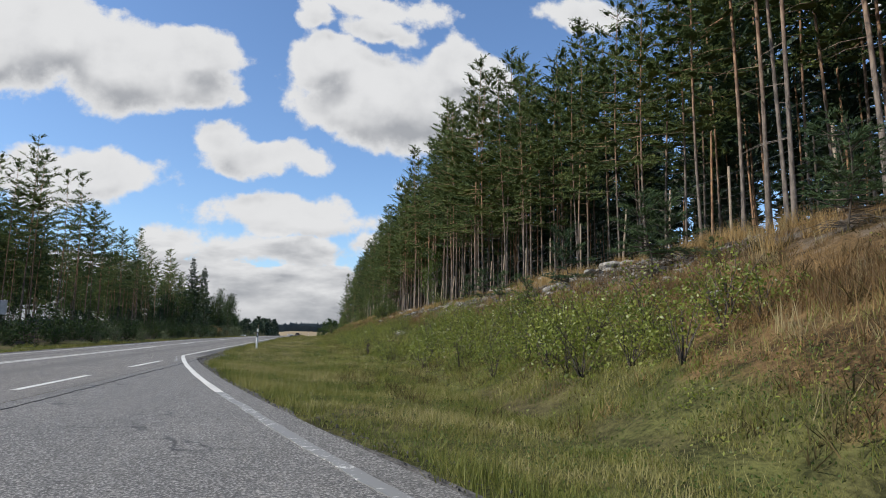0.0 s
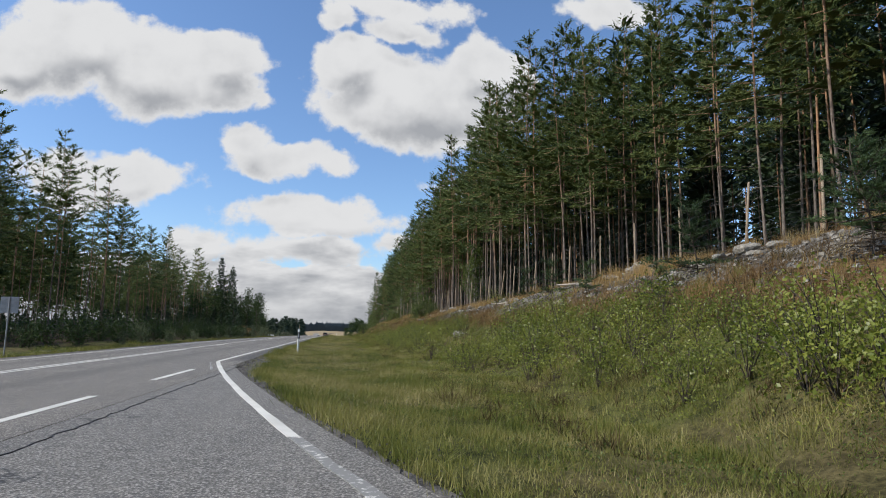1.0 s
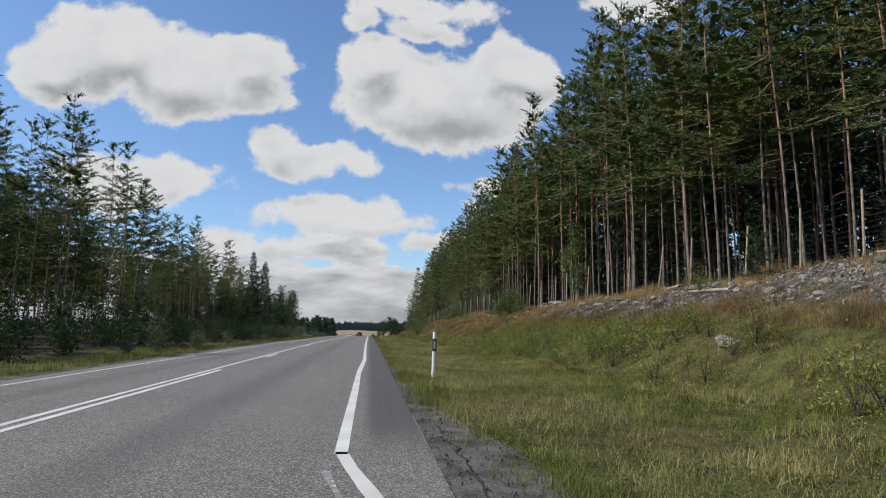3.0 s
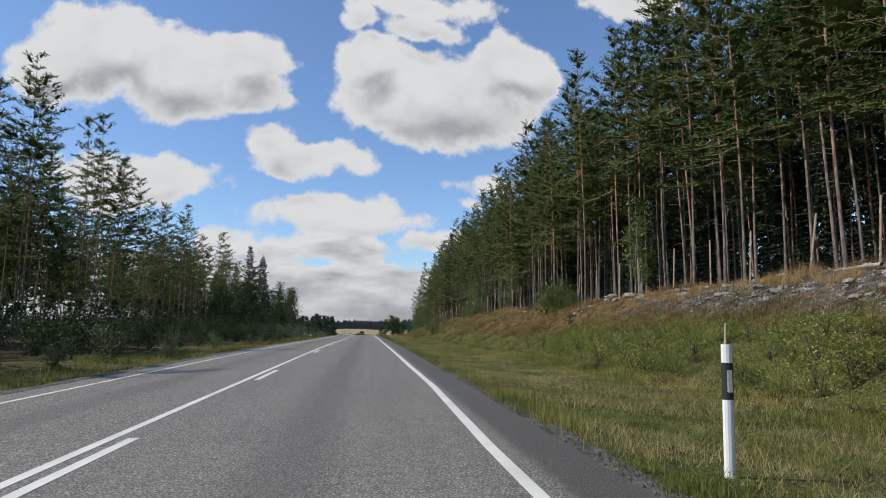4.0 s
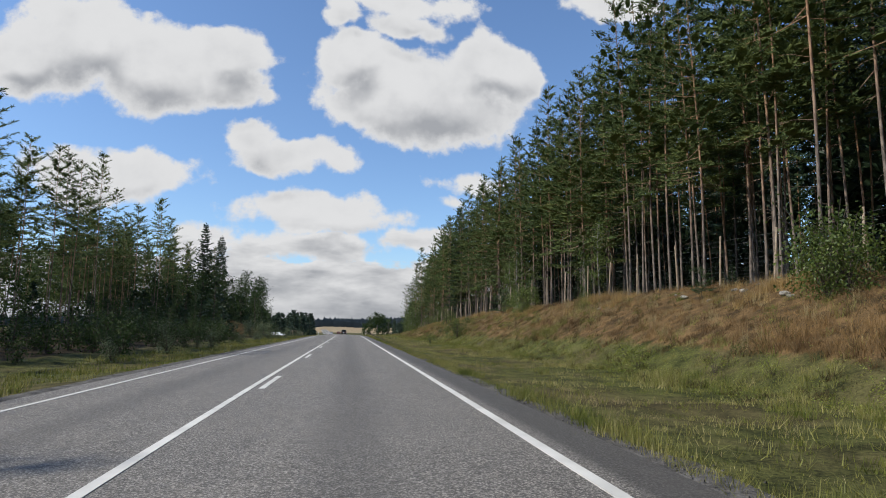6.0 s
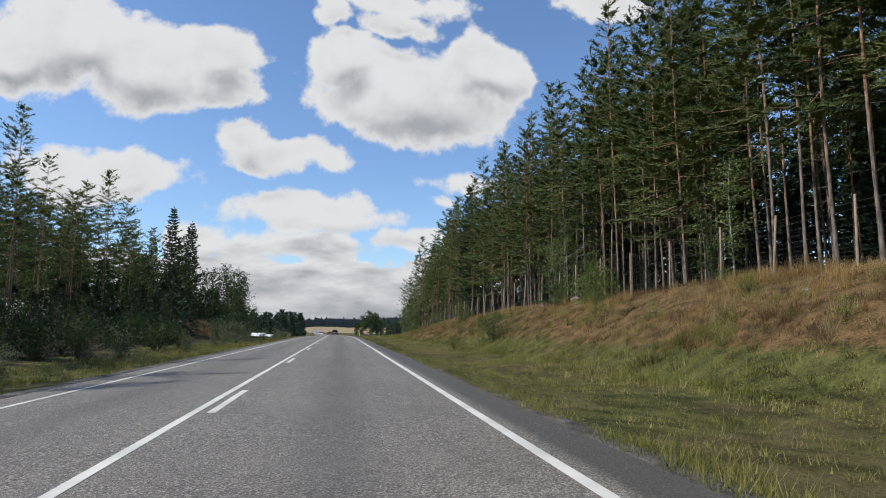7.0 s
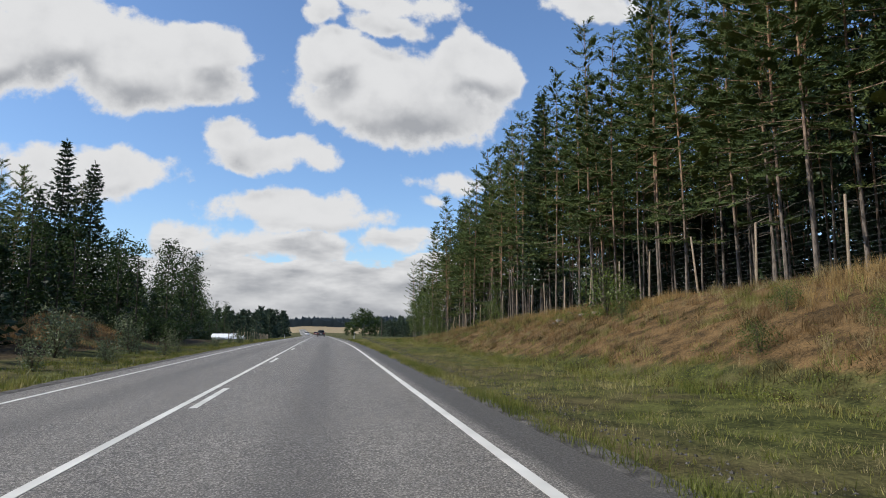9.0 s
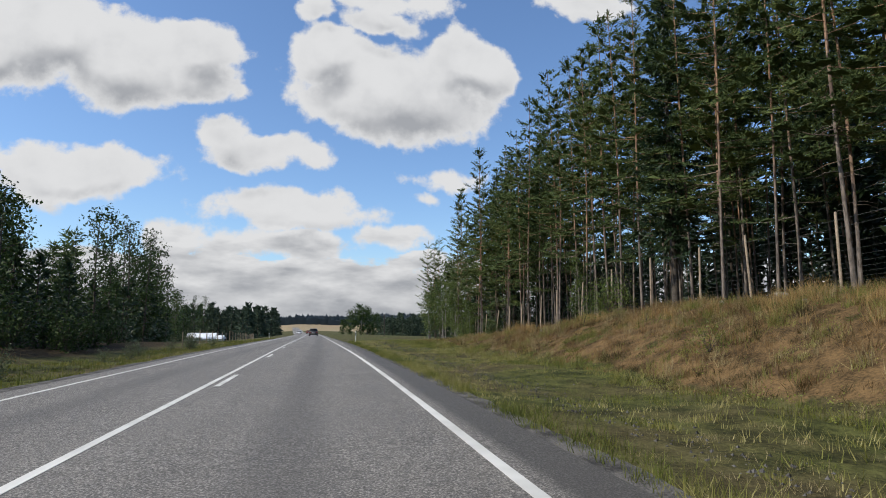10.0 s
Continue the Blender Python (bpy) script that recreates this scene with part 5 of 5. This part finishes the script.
def open_side(x, y):
    """Keeps trees off the dry mound and off the meadow's corner by the sheds."""
    mound = 72 < y < 116 and x > -22 and (x + 1.8) > -0.272 * (y - 35.4)
    return not mound and not (y > 100 and ((x + 1.6) > -0.19 * (y - 72.8) or (x + 1.8) > -0.158 * (y - 35.4)))


# birches and thicket seen from their shaded side, with that shade in the leaf colour
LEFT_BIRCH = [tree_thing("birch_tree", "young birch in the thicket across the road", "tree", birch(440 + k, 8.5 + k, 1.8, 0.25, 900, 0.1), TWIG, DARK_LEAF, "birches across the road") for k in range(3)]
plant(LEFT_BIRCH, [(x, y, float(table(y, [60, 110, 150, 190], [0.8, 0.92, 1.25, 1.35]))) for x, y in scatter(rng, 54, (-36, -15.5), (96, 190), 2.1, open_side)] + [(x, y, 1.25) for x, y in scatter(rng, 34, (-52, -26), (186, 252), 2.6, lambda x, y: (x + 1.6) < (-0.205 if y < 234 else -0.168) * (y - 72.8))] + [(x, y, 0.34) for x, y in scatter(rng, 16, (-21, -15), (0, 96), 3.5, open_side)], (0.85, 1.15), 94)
THICKET = [tree_thing("leafy_bush", "thicket bush beside the far verge, leaves coloured as in shade", "bush", bush(460 + k, 2.9, 1.6, 0.19, 520, 14), TWIG, DARK_LEAF, "thicket across the road", "woody_base", "foliage") for k in range(3)]
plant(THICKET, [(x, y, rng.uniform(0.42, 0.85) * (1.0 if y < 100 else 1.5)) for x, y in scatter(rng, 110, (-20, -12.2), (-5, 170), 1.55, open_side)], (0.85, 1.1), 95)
GREY_BUSH = [tree_thing("willow_shrub", "pale grey-green willow shrub at the far verge", "bush", bush(480, 1.7, 0.9, 0.10, 800, 12), TWIG, PALE_LEAF, "pale shrubs across the road", "woody_base", "foliage")]
plant(GREY_BUSH, [(x, y, rng.uniform(0.5, 1.0)) for x, y in scatter(rng, 26, (-12.0, -10.4), (5, 140), 2.5)] + [(-13.4, 92, 1.2), (-14.8, 96, 1.3), (-16.0, 100.5, 1.1), (-12.4, 99, 1.2), (-17.6, 99.0, 0.7), (-16.4, 104.5, 1.0), (-14.2, 105, 1.2), (-17.8, 103, 0.6)], (0.85, 1.1), 96)

left_back = scatter(rng, 185, (-72, -40), (-14, 200), 2.3)
wood_stuff("back_forest", "dim trees behind the far wood's edge", [pine(470 + k, 19.0, 0.26 + 0.1 * k, 2.6, 0.17, 0.55) for k in range(2)], left_back, PINE_BARK, NEEDLES, 97, (0.7, 1.05))
left_under = scatter(rng, 190, (-60, -19), (-8, 176), 1.8, open_side) + [(x, y, 1.7) for x, y in scatter(rng, 100, (-38, -18.5), (92, 190), 1.8, open_side)]
wood_stuff("forest_undergrowth", "dark young spruces and brush in the far wood", [plain_conifer(480 + k, 2.6 + 1.0 * k, 1.4, 300, 0.5) for k in range(3)], left_under, TWIG, SPRUCE, 98, (0.55, 1.1))

# ---- valley, far woods ----
rng = np.random.default_rng(101)
far_spruce = [plain_conifer(500 + k, 11.0 + 1.5 * k, 2.8, 150, 1.0) for k in range(3)]
stand = [(x, y) for x, y in zip(rng.uniform(-100, -23, 420), rng.uniform(290, 420, 420)) if x < road_shift(y) - 15]
wood_stuff("far_stand", "spruce stand beyond the white sheds, paled for haze", far_spruce, stand, TWIG, HAZE_SPRUCE, 102, (0.6, 1.05))
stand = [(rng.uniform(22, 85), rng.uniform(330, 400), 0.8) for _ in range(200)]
wood_stuff("far_stand", "spruce stand behind the meadow, paled for haze", far_spruce, stand, TWIG, HAZE_SPRUCE, 103, (0.6, 1.0))
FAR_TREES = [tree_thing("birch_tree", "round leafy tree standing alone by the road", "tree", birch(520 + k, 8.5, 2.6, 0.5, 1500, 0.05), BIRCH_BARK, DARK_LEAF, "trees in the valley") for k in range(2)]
plant(FAR_TREES, [(11.3, 292, 1.2), (8.0, 294, 0.95), (13.8, 296, 1.0), (16.5, 300, 0.85), (5.4, 297, 0.6)], (0.95, 1.05), 104)

# bluish aerial haze is mixed into the ridge's green, no real mist stands there
HAZE_GREEN = speckled("far_woodland", (0.042, 0.056, 0.060), (0.070, 0.088, 0.088), 0.02, 0.2, 0.95, 0.0, 0.1)
ridge = Pile()
n = 5200
x = rng.uniform(-1500, 1500, n)
y = 1020 + rng.uniform(0, 200, n)
base = land(x, y)
h = (14 + 5 * rough_noise(x, y, 110, 7) + 3 * rough_noise(x, y, 25, 8)) * rng.uniform(0.8, 1.15, n)
w = rng.uniform(3.0, 6.0, n)
s3 = np.array([(1, 0), (-0.5, 0.87), (-0.5, -0.87)])
v = np.empty((n, 7, 3))
for k in range(3):
    v[:, k] = np.stack([x + w * s3[k, 0], y + w * s3[k, 1], base - 1], -1)
    v[:, 3 + k] = np.stack([x + 0.75 * w * s3[k, 0], y + 0.75 * w * s3[k, 1], base + h * 0.7], -1)
v[:, 6] = np.stack([x, y, base + h], -1)
q = np.arange(n)[:, None] * 7
f = np.concatenate([q + t for a, b in ((0, 1), (1, 2), (2, 0)) for t in ((a, b, b + 3), (a, b + 3, a + 3), (a + 3, b + 3, 6))])
ridge.add(v.reshape(-1, 3), f)
tagged(new("far_ridge", ridge.mesh("far_ridge", HAZE_GREEN)), "wooded ridge along the horizon, haze in its colour", "forest", kind="stuff")

# meadow fence posts and white sheds
def shed(x, y, length, width, eaves, ridge_h, turn):
    ob = tagged(new("white_shed"), "long low white shed with a pale roof", "building", "white sheds")
    bm = bmesh.new()
    box(bm, -length / 2, length / 2, -width / 2, width / 2, -0.5, eaves)
    part("wall", bm_mesh("wall", bm, WHITE_WALL), ob)
    bm = bmesh.new()
    a, b = length / 2 + 0.3, width / 2 + 0.4
    v = [bm.verts.new(c) for c in ((-a, -b, eaves - 0.05), (a, -b, eaves - 0.05), (a, b, eaves - 0.05), (-a, b, eaves - 0.05), (-a, 0, ridge_h), (a, 0, ridge_h))]
    for c in ((0, 1, 5, 4), (2, 3, 4, 5), (3, 0, 4), (1, 2, 5), (3, 2, 1, 0)):
        bm.faces.new([v[i] for i in c])
    part("roof", bm_mesh("roof", bm, WHITE_WALL), ob, "pale sheet roof")
    bm = bmesh.new()
    box(bm, -1.2, 1.2, -width / 2 - 0.04, -width / 2 + 0.02, -0.4, eaves - 0.4, 0.01)
    part("door", bm_mesh("door", bm, STEEL), ob, "grey sliding door")
    ob.matrix_basis = pose(x, y, float(land(x, y)), 0, 0, turn)


shed(-28.6, 231, 5.6, 4.5, 1.5, 2.4, 4)
shed(-24.4, 221, 3.6, 3.4, 1.0, 1.7, -3)


def meadow_fence():
    ob = tagged(new("meadow_fence"), "low fence of thin posts round the meadow", "fence")
    bm = bmesh.new()
    bmesh.ops.create_cone(bm, cap_ends=True, segments=6, radius1=0.05, radius2=0.045, depth=1.6, matrix=Matrix.Translation((0, 0, 0.5)))
    me = bm_mesh("post", bm, POST_WOOD)
    pts = []
    for k in range(26):
        y = 140 + 4.2 * k
        x = -13.0 - 0.02 * k * k * 0.3 + float(road_shift(y))
        p = part("post", me, ob)
        p.matrix_basis = pose(x, y, float(land(x, y)))
        pts.append((x, y, float(land(x, y)) + 1.0))
    w = Pile()
    w.tube(pts, np.full(len(pts), 0.012), 3)
    w.tube(np.array(pts) - (0, 0, 0.45), np.full(len(pts), 0.012), 3)
    part("wire", w.mesh("wire", WIRE), ob, "grey fence wire")


meadow_fence()


# ---- road furniture ----
def reflector_post(x, y, turn=0.0, stick=True):
    ob = tagged(new("reflector_post"), "white plastic roadside marker post with black band", "marker post", "marker posts")

    def slab(name, z0, z1, mat, r=0.047, label="", parent=ob):
        bm = bmesh.new()
        bmesh.ops.create_cone(bm, cap_ends=True, segments=12, radius1=r, radius2=r, depth=z1 - z0, matrix=Matrix.Translation((0, 0, (z0 + z1) / 2)) @ Matrix.Diagonal((1, 0.7, 1, 1)))
        return part(name, bm_mesh(name, bm, mat, False), parent, label)

    slab("shaft", -0.25, 0.62, PLASTIC)
    band = slab("band", 0.62, 0.92, BLACK, 0.0485, "black band")
    slab("cap", 0.92, 1.07, PLASTIC, 0.047)
    bm = bmesh.new()
    box(bm, -0.022, 0.022, -0.040, -0.030, 0.68, 0.86, 0.004)
    part("reflector", bm_mesh("reflector", bm, REFLECTOR), band, "grey rectangular reflector")
    if stick:
        p = Pile()
        p.tube([(0.0, 0.02, 1.06), (0.012, 0.02, 1.25)], [0.009, 0.008], 6)
        part("stick", p.mesh("stick", POST_WOOD), ob, "thin wooden snow stick")
    ob.matrix_basis = pose(x, y, float(land(x, y)), 0, turn, 0)


reflector_post(1.74, -10.5, 1.5)
reflector_post(1.9, 148.0, 0.0, False)
reflector_post(-10.4, 190.0, 0.0, False)

sign = tagged(new("traffic_sign"), "back of a square grey traffic sign on a steel pole", "road sign")
p = Pile()
p.tube([(0, 0, -0.3), (0, 0, 1.2), (0, 0, 2.35)], [0.03, 0.03, 0.03], 8)
part("pole", p.mesh("pole", STEEL, True), sign)
bm = bmesh.new()
box(bm, -0.32, 0.32, 0.03, 0.05, 1.72, 2.36, 0.008)
part("plate", bm_mesh("plate", bm, STEEL), sign)
bm = bmesh.new()
box(bm, -0.28, 0.28, 0.012, 0.032, 1.9, 1.94)
box(bm, -0.28, 0.28, 0.012, 0.032, 2.14, 2.18)
part("bracket", bm_mesh("bracket", bm, STEEL), sign)
sign.matrix_basis = pose(-9.2, -12.9, float(land(-9.2, -12.9)), 0, 0, 6)

pole = tagged(new("wooden_pole"), "dark weathered wooden pole at the meadow", "utility pole")
p = Pile()
p.tube([(0, 0, -0.4), (0, 0, 2.5), (0.02, 0, 4.5)], [0.11, 0.10, 0.085], 9)
part("shaft", p.mesh("shaft", TWIG, True), pole)
pole.matrix_basis = pose(10.9, 208.6, float(land(10.9, 208.6)))


# ---- cars ahead ----
def car_paint(name, color):
    m, t, b = material(name, 0.3)
    p = obj_coords(t)
    dust = noise_node(t, p, 6.0, 4)
    link(t, mix_color(t, smooth(t, dust, 0.4, 0.8, 0.0, 0.35), color, (0.16, 0.14, 0.12)), b.inputs["Base Color"])
    b.inputs["Coat Weight"].default_value = 0.5
    return m


def glass_dark():
    m, t, b = material("tinted_glass", 0.08)
    b.inputs["Base Color"].default_value = (0.012, 0.014, 0.016, 1)
    return m


CAR_GLASS = glass_dark()
TAIL = speckled("tail_lamp_red", (0.25, 0.01, 0.01), (0.4, 0.02, 0.015), 9, 60, 0.2, 0.1, 0.001)
HEAD = speckled("head_lamp_clear", (0.6, 0.62, 0.65), (0.8, 0.8, 0.82), 9, 60, 0.15, 0.1, 0.001)


def loft(profile, half, bevel, inset=0.0):
    """A body from its side outline (along, up), drawn across its width, narrower at the top by inset."""
    bm = bmesh.new()
    zs = [z for _, z in profile]
    lo, hi = min(zs), max(zs)
    rows = []
    for s in (-1, 1):
        rows.append([bm.verts.new((s * (half - inset * (z - lo) / (hi - lo)), y, z)) for y, z in profile])
    n = len(profile)
    bm.faces.new(rows[0][::-1])
    bm.faces.new(rows[1])
    for k in range(n):
        bm.faces.new((rows[0][k], rows[0][(k + 1) % n], rows[1][(k + 1) % n], rows[1][k]))
    bmesh.ops.recalc_face_normals(bm, faces=bm.faces)
    bmesh.ops.bevel(bm, geom=bm.edges[:], offset=bevel, segments=2, affect="EDGES")
    return bm


def car(label, paint, x, y, turn, tall=1.62, length=4.45):
    """A parked-looking estate car; its tail points to -y."""
    ob = tagged(new("car"), label, "car")
    e, w = length / 2, 0.91
    body = [(-e, 0.38), (-e + 0.05, 0.30), (e - 0.1, 0.28), (e, 0.45), (e - 0.05, 0.78), (e - 1.05, 0.98), (-e + 0.08, 1.02), (-e, 0.85)]
    part("body", bm_mesh("body", loft(body, w, 0.05), paint, True), ob)
    cab = [(-e + 0.12, 1.0), (e - 1.25, 0.98), (e - 1.95, tall - 0.06), (-e + 0.75, tall - 0.06)]
    part("cabin_glass", bm_mesh("cabin_glass", loft(cab, w - 0.05, 0.03, 0.17), CAR_GLASS, True), ob, "dark tinted windows")
    roof = [(-e + 0.55, tall - 0.08), (e - 1.9, tall - 0.08), (e - 2.1, tall), (-e + 0.75, tall)]
    part("roof", bm_mesh("roof", loft(roof, w - 0.2, 0.025, 0.06), paint, True), ob)
    for sx in (-1, 1):
        for wy in (-e + 0.85, e - 0.9):
            bm = bmesh.new()
            bmesh.ops.create_cone(bm, cap_ends=True, segments=24, radius1=0.335, radius2=0.335, depth=0.22, matrix=Matrix.Translation((sx * (w - 0.11), wy, 0.335)) @ Euler((0, radians(90), 0)).to_matrix().to_4x4())
            bmesh.ops.bevel(bm, geom=[ed for ed in bm.edges if abs(ed.verts[0].co.x - ed.verts[1].co.x) < 0.01], offset=0.03, segments=2, affect="EDGES")
            tyre = part("tyre", bm_mesh("tyre", bm, BLACK, True), ob, "black rubber tyre")
            bm = bmesh.new()
            bmesh.ops.create_cone(bm, cap_ends=True, segments=16, radius1=0.21, radius2=0.19, depth=0.02, matrix=Matrix.Translation((sx * (w + 0.005), wy, 0.335)) @ Euler((0, radians(90 * sx), 0)).to_matrix().to_4x4())
            part("rim", bm_mesh("rim", bm, STEEL), tyre, "grey alloy rim")
        bm = bmesh.new()
        box(bm, sx * 0.72 - 0.15, sx * 0.72 + 0.15, -e - 0.015, -e + 0.06, 0.80, 0.93, 0.015)
        part("tail_lamp", bm_mesh("tail_lamp", bm, TAIL), ob, "red tail lamp")
        bm = bmesh.new()
        box(bm, sx * 0.70 - 0.16, sx * 0.70 + 0.16, e - 0.09, e + 0.005, 0.62, 0.74, 0.015)
        part("head_lamp", bm_mesh("head_lamp", bm, HEAD), ob, "clear head lamp")
        bm = bmesh.new()
        box(bm, sx * 0.98 - 0.09, sx * 0.98 + 0.09, 0.62, 0.72, 0.98, 1.10, 0.02)
        part("mirror", bm_mesh("mirror", bm, paint), ob)
    bm = bmesh.new()
    box(bm, -w + 0.08, w - 0.08, -e - 0.03, -e + 0.05, 0.36, 0.52, 0.02)
    part("bumper", bm_mesh("bumper", bm, BLACK), ob, "black plastic bumper")
    bm = bmesh.new()
    box(bm, -0.26, 0.26, -e - 0.012, -e + 0.02, 0.66, 0.77, 0.004)
    part("plate", bm_mesh("plate", bm, PLASTIC), ob, "blank white plate")
    ob.matrix_basis = pose(x + float(road_shift(y)), y, float(camber(x + road_shift(y), y)), 0, 0, turn)


car("dark brown-grey estate car on the road", car_paint("brown_grey_paint", (0.045, 0.036, 0.034)), -1.8, 215.0, 0.0)
car("dark red car far ahead on the road", car_paint("dark_red_paint", (0.16, 0.02, 0.018)), -1.9, 330.0, 0.0, 1.5, 4.3)
car("white car coming along the far lane", car_paint("white_paint", (0.7, 0.7, 0.7)), -5.4, 345.0, 180.0, 1.48, 4.3)
